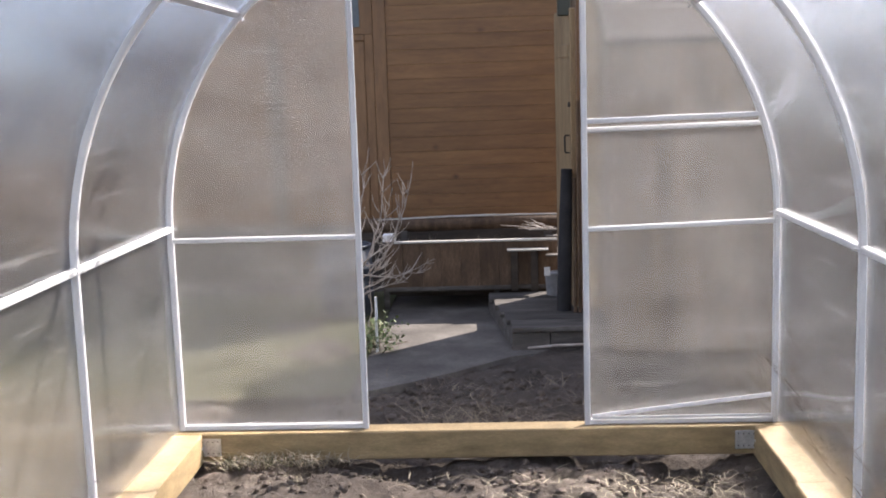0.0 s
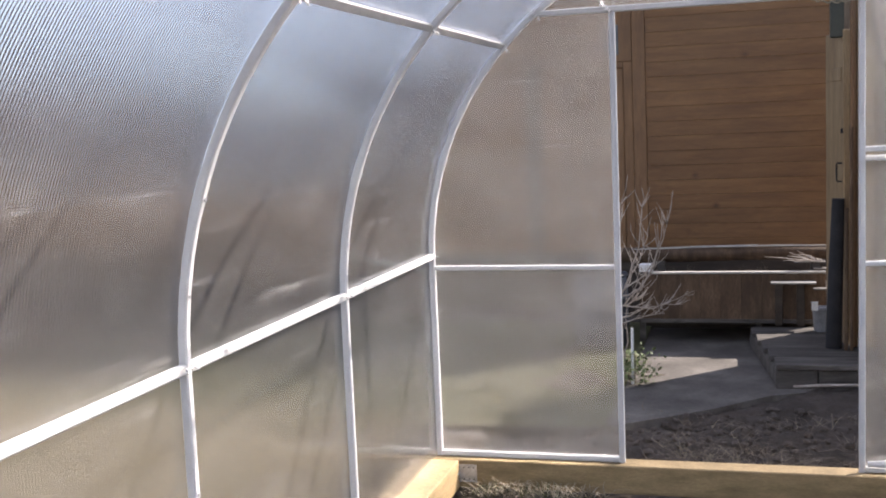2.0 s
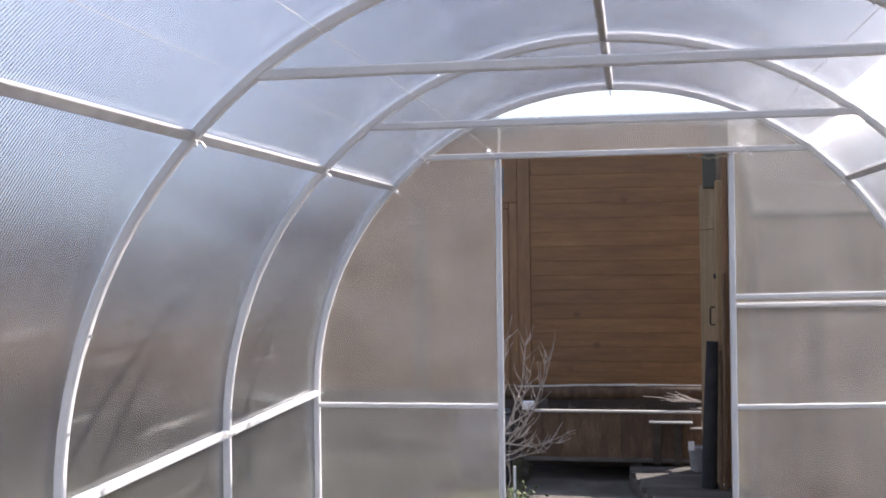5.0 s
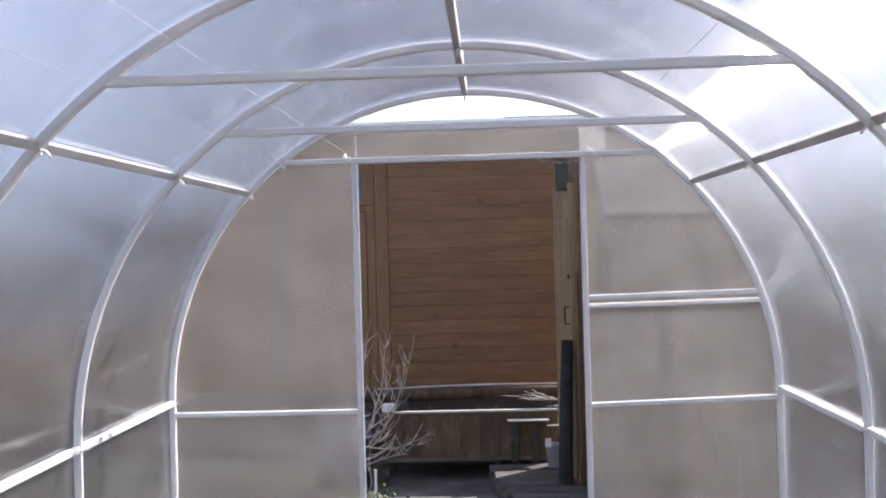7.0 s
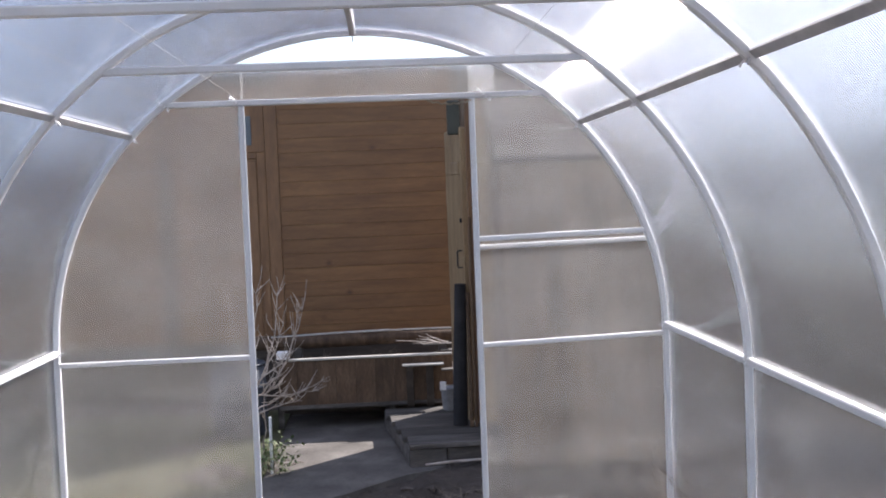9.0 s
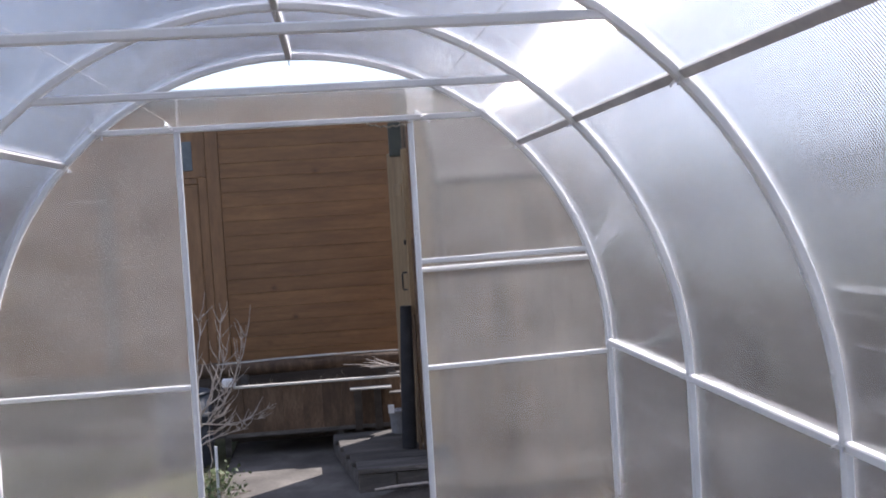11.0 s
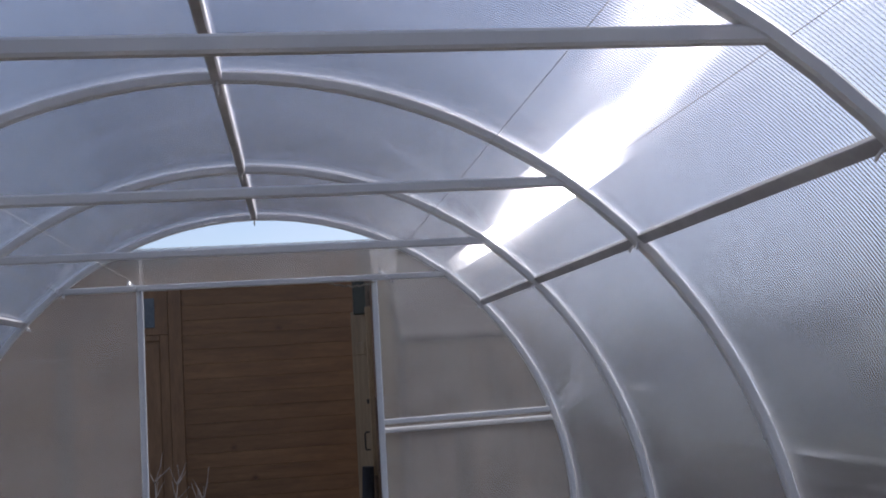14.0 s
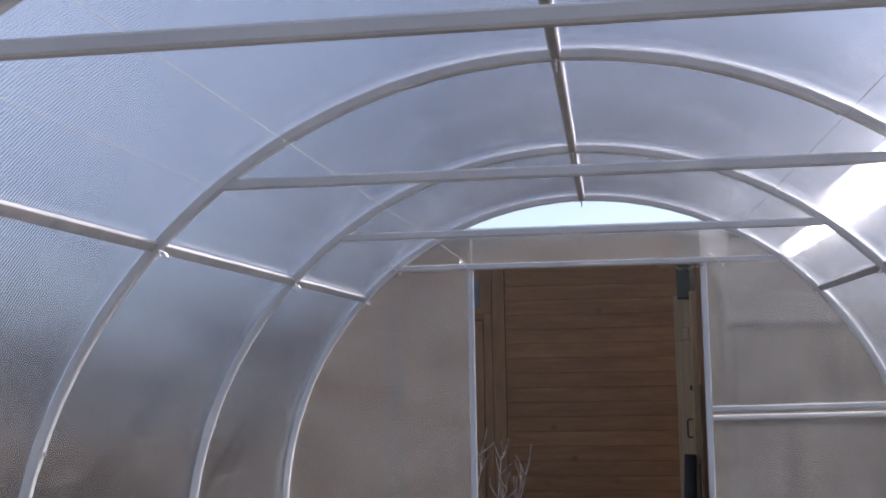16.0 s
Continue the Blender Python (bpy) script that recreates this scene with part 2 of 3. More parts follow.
def part(name, bm, material, parent=None, label="", smooth=False):
    ob = new(name, mesh_of(bm, material, smooth, name))
    if parent:
        ob.parent = parent
    if label:
        ob["label"] = label
    return ob


def box(x0, x1, y0, y1, z0, z1, bevel=0.004, bm=None):
    bm = bm or bmesh.new()
    g = bmesh.ops.create_cube(bm, size=1)["verts"]
    for v in g:
        v.co = Vector((x0 + (v.co.x + 0.5) * (x1 - x0), y0 + (v.co.y + 0.5) * (y1 - y0), z0 + (v.co.z + 0.5) * (z1 - z0)))
    if bevel:
        es = list({e for v in g for e in v.link_edges})
        bmesh.ops.bevel(bm, geom=es, offset=bevel, segments=1, affect="EDGES")
    return bm


def sweep(points, side, w, h, bm=None, chamfer=0.18):
    """A bar with a chamfered section, w along side and h across it, swept along points."""
    bm = bm or bmesh.new()
    pts = [Vector(p) for p in points]
    c = chamfer
    prof = [(-0.5 + c, -0.5), (0.5 - c, -0.5), (0.5, -0.5 + c), (0.5, 0.5 - c), (0.5 - c, 0.5), (-0.5 + c, 0.5), (-0.5, 0.5 - c), (-0.5, -0.5 + c)]
    rings = []
    for i, p in enumerate(pts):
        t = (pts[min(i + 1, len(pts) - 1)] - pts[max(i - 1, 0)]).normalized()
        s = (Vector(side) - t * t.dot(Vector(side))).normalized()
        u = t.cross(s)
        rings.append([bm.verts.new(p + s * (a * w) + u * (b * h)) for a, b in prof])
    for r0, r1 in zip(rings, rings[1:]):
        for k in range(8):
            bm.faces.new((r0[k], r0[(k + 1) % 8], r1[(k + 1) % 8], r1[k]))
    bm.faces.new(rings[0])
    bm.faces.new(rings[-1])
    return bm


def rod(points, radii, bm=None, n=6):
    """A round rod or branch along points."""
    bm = bm or bmesh.new()
    pts = [Vector(p) for p in points]
    if isinstance(radii, (int, float)):
        radii = [radii] * len(pts)
    rings = []
    for i, p in enumerate(pts):
        t = (pts[min(i + 1, len(pts) - 1)] - pts[max(i - 1, 0)]).normalized()
        s = t.orthogonal().normalized() if i == 0 else (s - t * t.dot(s)).normalized()
        u = t.cross(s)
        rings.append([bm.verts.new(p + (s * math.cos(k * 2 * math.pi / n) + u * math.sin(k * 2 * math.pi / n)) * radii[i]) for k in range(n)])
    for r0, r1 in zip(rings, rings[1:]):
        for k in range(n):
            bm.faces.new((r0[k], r0[(k + 1) % n], r1[(k + 1) % n], r1[k]))
    bm.faces.new(rings[0])
    bm.faces.new(rings[-1])
    return bm


# ---- greenhouse: frame ----
R, ZC, BASE = 1.284, 1.047, 0.150
RIB_Y = [0, -1.09, -2.21, -3.32, -4.42, -5.52, -6.62]
BAYS = 6
LENGTH = 6.62


def arch(radius, y, steps=44, base=BASE):
    pts = [(-radius, y, base), (-radius, y, (base + ZC) / 2)]
    pts += [(-radius * math.cos(a), y, ZC + radius * math.sin(a)) for a in (math.pi * k / steps for k in range(steps + 1))]
    return pts + [(radius, y, (base + ZC) / 2), (radius, y, base)]


greenhouse = thing("greenhouse", "arched greenhouse of white-painted steel tube and clear ribbed polycarbonate", "greenhouse")
T = 0.025
rib_mesh = mesh_of(sweep(arch(R, 0), (0, 1, 0), T, T), TUBE, name="rib")
for i in range(BAYS + 1):
    r = new("rib", rib_mesh)
    r.parent, r.location = greenhouse, (0, RIB_Y[i], 0)
    for sx in (-1, 1):
        a = radians(19)
        sp = part("splice", sweep([(sx * R * math.cos(a + d), RIB_Y[i], ZC + R * math.sin(a + d)) for d in (-0.035, 0, 0.035)], (0, 1, 0), T + 0.002, T + 0.002), TUBE, greenhouse)
        part("screw", rod([(sx * (R - 0.013) * math.cos(a), RIB_Y[i], ZC + (R - 0.013) * math.sin(a)), (sx * (R - 0.02) * math.cos(a), RIB_Y[i], ZC + (R - 0.02) * math.sin(a))], 0.005), STEEL, sp)

ZT, XT = 2.069, 0.778
for i in range(1, BAYS):
    part("tie_bar", sweep([(-XT, RIB_Y[i], ZT), (XT, RIB_Y[i], ZT)], (0, 1, 0), T - 0.005, T), TUBE, greenhouse)
PURLINS = [(0, ZC + R), (-0.93, 1.928), (0.94, 1.926), (-R, 1.043), (R, 1.055)]


def clip(parent, x, y, z, nx, nz):
    """A bent wire clip with its nut at a joint of purlin and rib."""
    p, q = Vector((x, y, z)), Vector((nx, 0, nz))
    ends = []
    for dy in (-0.018, 0.018):
        a = p + Vector((0, dy, 0)) - q * 0.012
        ends.append([a, a - q * 0.008 + Vector((0, dy * 0.2, -0.003)), a - q * 0.011 + Vector((0, dy * 0.6, -0.008))])
    bm = rod(ends[0][::-1] + ends[1], 0.0028)
    return part("joint_clip", bm, STEEL, parent)


for px, pz in PURLINS:
    nx, nz = px / R, (pz - ZC) / R
    side = (nz, 0, -nx)
    for i in range(BAYS):
        deep = 0.015 if 0.1 < abs(px) < 1.1 else T
        out = (T - deep) / 2
        x, z = px + nx * out, pz + nz * out
        # Ridge and upper purlins are a darker grey than the waist purlins.
        part("purlin", sweep([(x, RIB_Y[i] - T / 2 - 0.001, z), (x, RIB_Y[i + 1] + T / 2 + 0.001, z)], side, T, deep, chamfer=0.07 if deep < T else 0.18), GREYTUBE if abs(px) < 1.1 else TUBE, greenhouse)
    for i in range(BAYS + 1):
        clip(greenhouse, px, RIB_Y[i], pz, nx, nz)

# ---- greenhouse: end wall with the doorway ----
XL, XR, ZH = -0.475, 0.487, 2.056


def arch_x(z, radius=R):
    return math.sqrt(max(radius ** 2 - max(z - ZC, 0) ** 2, 0))


def bar(name, a, b, w=T, h=T, parent=greenhouse, side=(0, 1, 0), mat=None, label=""):
    return part(name, sweep([a, b], side, w, h), mat or TUBE, parent, label)


hx = T / 2
bar("door_post", (XL, 0, BASE), (XL, 0, ZH - hx))
bar("door_post", (XR, 0, BASE), (XR, 0, ZH - hx))
bar("header", (-arch_x(ZH) + 0.012, 0, ZH), (arch_x(ZH) - 0.012, 0, ZH))
bar("cross_bar", (-arch_x(0.98) + hx, 0, 0.992), (XL - hx, 0, 0.992), h=0.02)
bar("cross_bar", (XR + hx, 0, 0.999), (R - hx, 0, 1.018), h=0.02)
bar("cross_bar", (XR + hx, 0, 1.451), (arch_x(1.446) - hx, 0, 1.462), h=0.022)
bar("cross_bar", (XR + hx, 0.03, 1.414), (arch_x(1.418) - hx, 0.03, 1.424), h=0.022)
bar("bottom_bar", (-R + hx, 0, BASE + hx), (XL - hx, 0, BASE + hx))
bar("bottom_bar", (XR + hx, 0, BASE + hx), (R - hx, 0, BASE + hx))
bar("edge_strip", (XR + 0.02, -0.018, BASE + 0.04), (R - 0.02, -0.018, BASE + 0.125), w=0.006, h=0.018, mat=WHITE, label="loose white plastic edging strip")
bar("edge_strip", (XR + 0.02, -0.018, BASE + 0.033), (R - 0.02, -0.018, BASE + 0.036), w=0.006, h=0.012)


def end_panel(name, outline, y0=0.014, depth=0.006):
    """A flat sheet of the given outline in x and z."""
    bm = bmesh.new()
    a = [bm.verts.new((x, y0, z)) for x, z in outline]
    b = [bm.verts.new((x, y0 + depth, z)) for x, z in outline]
    bm.faces.new(a)
    bm.faces.new(b)
    for k in range(len(a)):
        j = (k + 1) % len(a)
        bm.faces.new((a[k], a[j], b[j], b[k]))
    ob = part(name, bm, POLY_X, greenhouse, "hazy clear ribbed polycarbonate sheet")
    ob.visible_shadow = False
    return ob


ZV = 2.222
RO = R + 0.011


def arc_outline(sx, x_in, z_top):
    """The outline of a side sheet, from the door post out to the arch."""
    pts = [(sx * x_in, BASE), (sx * RO, BASE), (sx * RO, ZC)]
    a1 = math.asin((z_top - ZC) / RO)
    pts += [(sx * RO * math.cos(a1 * k / 20), ZC + RO * math.sin(a1 * k / 20)) for k in range(1, 21)]
    return pts + [(sx * x_in, z_top)]


end_panel("end_sheet", arc_outline(-1, 0.465, ZV))
end_panel("end_sheet", arc_outline(1, 0.477, ZV))
end_panel("transom_sheet", [(-0.477, ZH), (0.59, ZH), (0.59, ZV), (-0.477, ZV)], y0=0.022)

for px in (XL, XR):
    for z in (0.30, 0.62, 0.90, 1.22, 1.58, 1.86):
        part("screw", rod([(px, -hx, z), (px, -hx - 0.004, z)], 0.0045, n=6), STEEL, greenhouse)
for i in range(3):
    for sx in (-1, 1):
        for z in (0.32, 0.72):
            part("screw", rod([(sx * (R - hx), RIB_Y[i], z), (sx * (R - hx - 0.004), RIB_Y[i], z)], 0.0045, n=6), STEEL, greenhouse)
        for a in (8, 34, 62):
            c, d = math.cos(radians(a)), math.sin(radians(a))
            part("screw", rod([(sx * (R - hx) * c, RIB_Y[i], ZC + (R - hx) * d), (sx * (R - hx - 0.004) * c, RIB_Y[i], ZC + (R - hx - 0.004) * d)], 0.0045, n=6), STEEL, greenhouse)

# ---- greenhouse: arched sheets ----
RS = R + T / 2 + 0.002


def arch_sheet(y0, y1):
    bm = bmesh.new()
    rings = []
    for rad in (RS, RS + 0.006):
        pa = arch(rad, 0, 64, BASE - 0.03)
        rings.append([[bm.verts.new((p[0], y, p[2])) for p in pa] for y in (y0, y1)])
    n = len(rings[0][0])
    (a0, a1), (b0, b1) = rings
    for k in range(n - 1):
        bm.faces.new((a0[k], a0[k + 1], a1[k + 1], a1[k]))
        bm.faces.new((b0[k], b0[k + 1], b1[k + 1], b1[k]))
        bm.faces.new((a0[k], a0[k + 1], b0[k + 1], b0[k]))
        bm.faces.new((a1[k], a1[k + 1], b1[k + 1], b1[k]))
    bm.faces.new((a0[0], a1[0], b1[0], b0[0]))
    bm.faces.new((a0[-1], a1[-1], b1[-1], b0[-1]))
    ob = part("arch_sheet", bm, POLY_Y, greenhouse, "clear ribbed polycarbonate sheet bent over the arches", smooth=True)
    ob.visible_shadow = False
    ob.data.set_sharp_from_angle(angle=radians(30))


for i in range(3):
    arch_sheet(RIB_Y[2 * i] + (0.03 if i == 0 else 0.0), RIB_Y[2 * i + 2] + 0.002)
back = end_panel("back_sheet", arc_outline(-1, 0.45, ZV) , y0=-LENGTH - 0.02)
back2 = end_panel("back_sheet", arc_outline(1, 0.45, ZV), y0=-LENGTH - 0.02)

# ---- base beams ----
bm = box(-R - 0.10, R + 0.10, -0.055, 0.055, 0.025, BASE - 0.001, 0.005)
threshold = tagged(part("base_beam", bm, TIMBER), "new yellow squared timber beam under the greenhouse end", "timber beam")
for sx in (-1, 1):
    for y0, y1, step in ((-0.74, -0.058, 0.0), (-LENGTH - 0.1, -0.742, 0.012)):
        a, b = sorted((sx * (R - 0.10 - step), sx * (R + 0.05)))
        tagged(part("base_beam", box(a, b, y0, y1, 0.02, BASE - 0.001 + step * 0.3, 0.005), TIMBER), "new yellow squared timber beam along the greenhouse wall", "timber beam", "base beams")
    bk = thing("corner_bracket", "perforated galvanised steel bracket joining two timber beams", "bracket", (sx * 1.2, -0.058, 0.09), "corner brackets")
    a, b = sorted((-sx * 0.002, -sx * 0.095))
    part("plate", box(a, b, -0.003, 0.0, -0.04, 0.04, 0.0008), STEEL, bk)
    a, b = sorted((-sx * 0.001, -sx * 0.004))
    part("flange", box(a, b, -0.07, -0.003, -0.04, 0.04, 0.0008), STEEL, bk)
    # Dark raised discs stand for the shade in the plate's holes.
    for k in range(4):
        for zz in (-0.026, 0.026):
            part("hole_disc", rod([(-sx * (0.016 + k * 0.022), -0.0032, zz), (-sx * (0.016 + k * 0.022), -0.0045, zz)], 0.003, n=8), DARKROLL, bk)
    part("bolt", rod([(-sx * 0.012, -0.003, 0.0), (-sx * 0.012, -0.03, 0.0)], 0.006, n=8), STEEL, bk)

# ---- cords and wire knots under the roof ----
for cx, cz in ((-0.50, 2.072), (-0.805, 2.06), (0.53, 2.075), (0.805, 2.062)):
    part("cord", rod([(cx, -LENGTH, cz + 0.012), (cx, -LENGTH * 0.5, cz + 0.004), (cx, -0.01, cz + 0.012)], 0.0006, n=5), ROPE, greenhouse, "thin stretched cord")
    pts = [(cx - 0.022 + 0.05 * k / 26 + 0.007 * math.sin(k * 1.1), -0.012 + 0.012 * math.cos(k * 1.1), ZH + 0.026 - 0.042 * k / 26 + 0.008 * math.cos(k * 1.1)) for k in range(27)]
    pts += [(cx + 0.036, -0.024, ZH - 0.020), (cx + 0.034, -0.03, ZH - 0.032)]
    part("wire_knot", rod(pts, 0.0027, n=5), STEEL, greenhouse, "twisted wire knot")
pts = [(0.30 + 0.20 * k / 16, -0.012 + 0.008 * math.sin(k * 1.7), ZH - 0.018 - 0.016 * math.sin(math.pi * k / 16) + 0.004 * math.sin(k * 2.3)) for k in range(17)]
part("wire_tie", rod(pts, 0.004, n=5), STRAW, greenhouse, "frayed twine hanging under the header")

# ---- ground ----


def axis_steps(fine0, fine1, step, far):
    out = list(np.arange(fine0, fine1 + 1e-6, step))
    d, lo, hi = step, fine0, fine1
    while hi < far:
        d *= 1.45
        lo, hi = lo - d, hi + d
        out = [lo] + out + [hi]
    return out


def soil_height(x, y):
    near = max(0.0, 1 - max(abs(x) - 1.6, -y - 4.0, y - 2.6, 0) / 1.5)
    h = 0.065 * noise.noise((x * 1.6, y * 1.6, 0.3)) + 0.036 * noise.noise((x * 5, y * 5, 1.7)) + 0.026 * noise.noise((x * 12, y * 12, 4.1)) + 0.018 * noise.noise((x * 31, y * 31, 7.7))
    return -0.005 + h * (0.3 + 0.7 * near)


xs = axis_steps(-2.0, 2.0, 0.028, 400)
ys = axis_steps(-1.6, 2.6, 0.028, 400)
verts = [(x, y, soil_height(x, y)) for y in ys for x in xs]
nx_ = len(xs)
faces = [(j * nx_ + i, j * nx_ + i + 1, (j + 1) * nx_ + i + 1, (j + 1) * nx_ + i) for j in range(len(ys) - 1) for i in range(nx_ - 1)]
me = bpy.data.meshes.new("ground")
me.from_pydata(verts, [], faces)
me.materials.append(SOIL)
for f in me.polygons:
    f.use_smooth = True
tagged(new("ground", me), "bare dark dug garden soil with clods", "soil", kind="structure")

# ---- paving and grass ----
bm = bmesh.new()
outline = [(-0.67, 0.978), (-0.586, 1.026), (-0.36, 1.20), (-0.156, 1.369), (0.164, 1.709), (0.62, 1.92), (1.5, 2.3), (1.5, 4.40), (-0.67, 4.40)]
lo = [bm.verts.new((x, y, -0.06)) for x, y in outline]
hi = [bm.verts.new((x, y, 0.03)) for x, y in outline]
bm.faces.new(lo)
bm.faces.new(hi)
for k in range(len(lo)):
    j = (k + 1) % len(lo)
    bm.faces.new((lo[k], lo[j], hi[j], hi[k]))
tagged(part("pavement", bm, CONCRETE), "grey concrete path beside the house", "pavement", kind="structure")


def lawn(x0, x1, y0, y1, label, mat, step=0.25):
    xs, ys = np.arange(x0, x1 + 1e-6, step), np.arange(y0, y1 + 1e-6, step)
    vs = [(x, y, 0.035 + 0.03 * noise.noise((x * 1.3, y * 1.3, 2.2))) for y in ys for x in xs]
    w = len(xs)
    fs = [(j * w + i, j * w + i + 1, (j + 1) * w + i + 1, (j + 1) * w + i) for j in range(len(ys) - 1) for i in range(w - 1)]
    me = bpy.data.meshes.new("lawn")
    me.from_pydata(vs, [], fs)
    me.materials.append(mat)
    return tagged(new("lawn", me), label, "grass", kind="structure")


DRYGRASS = two_tone("dry_grass", (0.11, 0.095, 0.045), (0.17, 0.14, 0.08), (0.26, 0.21, 0.13), coarse=1.1, fine=40, rough=0.95, bump=0.8, dist=0.03)
NEWGRASS = two_tone("new_grass", (0.055, 0.060, 0.024), (0.085, 0.085, 0.037), (0.14, 0.125, 0.065), coarse=2.0, fine=50, rough=0.95, bump=0.8, dist=0.03)
lawn(-30, -1.6, -12, 1.25, "dry brown spring grass beside the greenhouse", DRYGRASS)
lawn(-4.27, -0.67, 0.9, 3.9, "young yellow-green grass by the house", NEWGRASS, 0.15)


DEADSTEM = two_tone("dead_stem", (0.11, 0.085, 0.06), (0.19, 0.15, 0.11), (0.30, 0.25, 0.18), coarse=12, fine=80, rough=0.9, bump=0.2)


def blades(name, spots, count, mat, spread, height, label, category, lean=0.6, flat=1.0):
    """Thin curved blades round the given spots, in one mesh."""
    bm = bmesh.new()
    for k in range(count):
        x, y, z = random.choice(spots)
        x, y = x + random.gauss(0, spread), y + random.gauss(0, spread * 0.5)
        h, a, w = height * random.uniform(0.35, 1.1), random.uniform(0, 6.28), random.uniform(0.0012, 0.0028)
        d = Vector((math.cos(a), math.sin(a), 0)) * lean * h * random.uniform(0.2, 1.3)
        s = Vector((-math.sin(a), math.cos(a), 0)) * w
        p0 = Vector((x, y, z))
        bow = s.normalized() * h * random.gauss(0, 0.25)
        p1, p2 = p0 + d * 0.45 + bow + Vector((0, 0, h * 0.65 * flat)), p0 + d + Vector((0, 0, h * random.uniform(0.2, 1.0) * flat))
        v = [bm.verts.new(q) for q in (p0 - s, p0 + s, p1 + s * 0.8, p1 - s * 0.8, p2)]
        bm.faces.new(v[:4])
        bm.faces.new((v[3], v[2], v[4]))
    return tagged(part(name, bm, mat), label, category, kind="stuff")


spots = [(random.gauss(-0.88, 0.12), random.uniform(-0.15, -0.075), 0.02) for k in range(14)]
blades("grass_tuft", spots, 260, STRAW, 0.05, 0.11, "tuft of dry grass growing against the timber beam", "grass", 1.5, 0.75)
blades("grass_tuft", spots[:5], 80, NEWGRASS, 0.05, 0.09, "few green grass blades against the timber beam", "grass", 1.2, 0.8)
spots = [(random.gauss(0.05, 0.16), random.gauss(0.45, 0.16), 0.01) for k in range(14)] + [(random.uniform(-0.5, 0.6), random.uniform(0.5, 1.3), 0.0) for k in range(12)]
spots += [(random.uniform(-0.55, 0.75), 0.25 + random.random() * 1.1, 0.0) for k in range(26)]
blades("dead_weeds", spots, 900, DEADSTEM, 0.045, 0.14, "dead dry weeds on the dug soil", "weeds", 2.0, 0.5)
spots = [(random.uniform(-1.1, 1.1), random.uniform(-1.0, -0.15), 0.0) for k in range(60)]
blades("straw_litter", spots, 520, STRAW, 0.10, 0.06, "scattered straw and dry roots on the soil", "straw", 2.6, 0.25)
# Added weeds that keep the sun off the right base beam.
spots = [(random.uniform(1.46, 1.85), random.uniform(-3.0, 0.9), 0.0) for k in range(200)]
blades("shading_weeds", spots, 4200, DEADSTEM, 0.06, 0.72, "tall dry weeds added outside the greenhouse wall to shade the right beam", "weeds", 0.35)
spots = [(random.uniform(-3.6, -0.75), random.uniform(1.3, 3.6), 0.03) for k in range(180)]
blades("grass_blades", spots, 1600, NEWGRASS, 0.08, 0.10, "young grass blades by the house", "grass")


def lumps(name, count, area, size, mat, label, category):
    """Irregular clods or stones, in one mesh."""
    verts, faces = [], []
    ico = [(-0.53, 0, 0.85), (0.53, 0, 0.85), (-0.53, 0, -0.85), (0.53, 0, -0.85), (0, 0.85, 0.53), (0, 0.85, -0.53), (0, -0.85, 0.53), (0, -0.85, -0.53), (0.85, 0.53, 0), (-0.85, 0.53, 0), (0.85, -0.53, 0), (-0.85, -0.53, 0)]
    tri = [(0, 4, 1), (0, 9, 4), (9, 5, 4), (4, 5, 8), (4, 8, 1), (8, 10, 1), (8, 3, 10), (5, 3, 8), (5, 2, 3), (2, 7, 3), (7, 10, 3), (7, 6, 10), (7, 11, 6), (11, 0, 6), (0, 1, 6), (6, 1, 10), (9, 0, 11), (9, 11, 2), (9, 2, 5), (7, 2, 11)]
    x0, x1, y0, y1 = area
    for k in range(count):
        x, y = random.uniform(x0, x1), random.uniform(y0, y1)
        r = size * random.uniform(0.1, 1.0) ** 3 + 0.003
        z = soil_height(x, y) + r * 0.2
        b = len(verts)
        sx, sy, sz = (random.uniform(0.7, 1.3) for q in range(3))
        for vx, vy, vz in ico:
            q = random.uniform(0.7, 1.15) * r
            verts.append((x + vx * q * sx, y + vy * q * sy, z + vz * q * sz * 0.75))
        faces += [tuple(b + i for i in f) for f in tri]
    me = bpy.data.meshes.new(name)
    me.from_pydata(verts, [], faces)
    me.materials.append(mat)
    return tagged(new(name, me), label, category, kind="stuff")


lumps("soil_clods", 1300, (-1.15, 1.15, -1.3, -0.07), 0.024, CLOD, "loose clods of dark dry soil inside the greenhouse", "soil clods")
lumps("soil_clods", 900, (-0.8, 0.9, 0.08, 1.5), 0.030, CLOD, "rough dug clods of dark soil by the path", "soil clods")
lumps("pebbles", 110, (-1.1, 1.1, -1.2, 0.6), 0.012, CONCRETE, "small pale pebbles in the soil", "pebbles")

# ---- house ----
HY = 4.43
house = thing("house", "wooden house clad in varnished brown horizontal boards", "house")
part("wall", box(-4.5, 0.68, HY + 0.02, HY + 4, 0.0, 2.68, 0), BROWNBOARD, house)
part("roof", box(-4.8, 0.70, HY - 0.04, HY + 4.2, 2.68, 2.735, 0.005), ROOFING, house)
# Dark foot of the wall stands for the shaded gap behind the log.
part("shade_plinth", box(-4.5, 0.68, HY - 0.02, HY + 0.018, 0.0, 0.505, 0.004), DARKWOOD, house)
PITCH = 0.1174
pl = mesh_of(box(-0.745, 0.68, -0.011, 0.012, 0, PITCH - 0.0007, 0.0019), SIDING, name="plank")
pl2 = mesh_of(box(-4.5, -1.72, -0.011, 0.012, 0, PITCH - 0.0007, 0.0019), SIDING, name="plank")
for k in range(19):
    for m in (pl, pl2):
        o = new("plank", m)
        o.parent, o.location = house, (0, HY, 0.510 + k * PITCH)
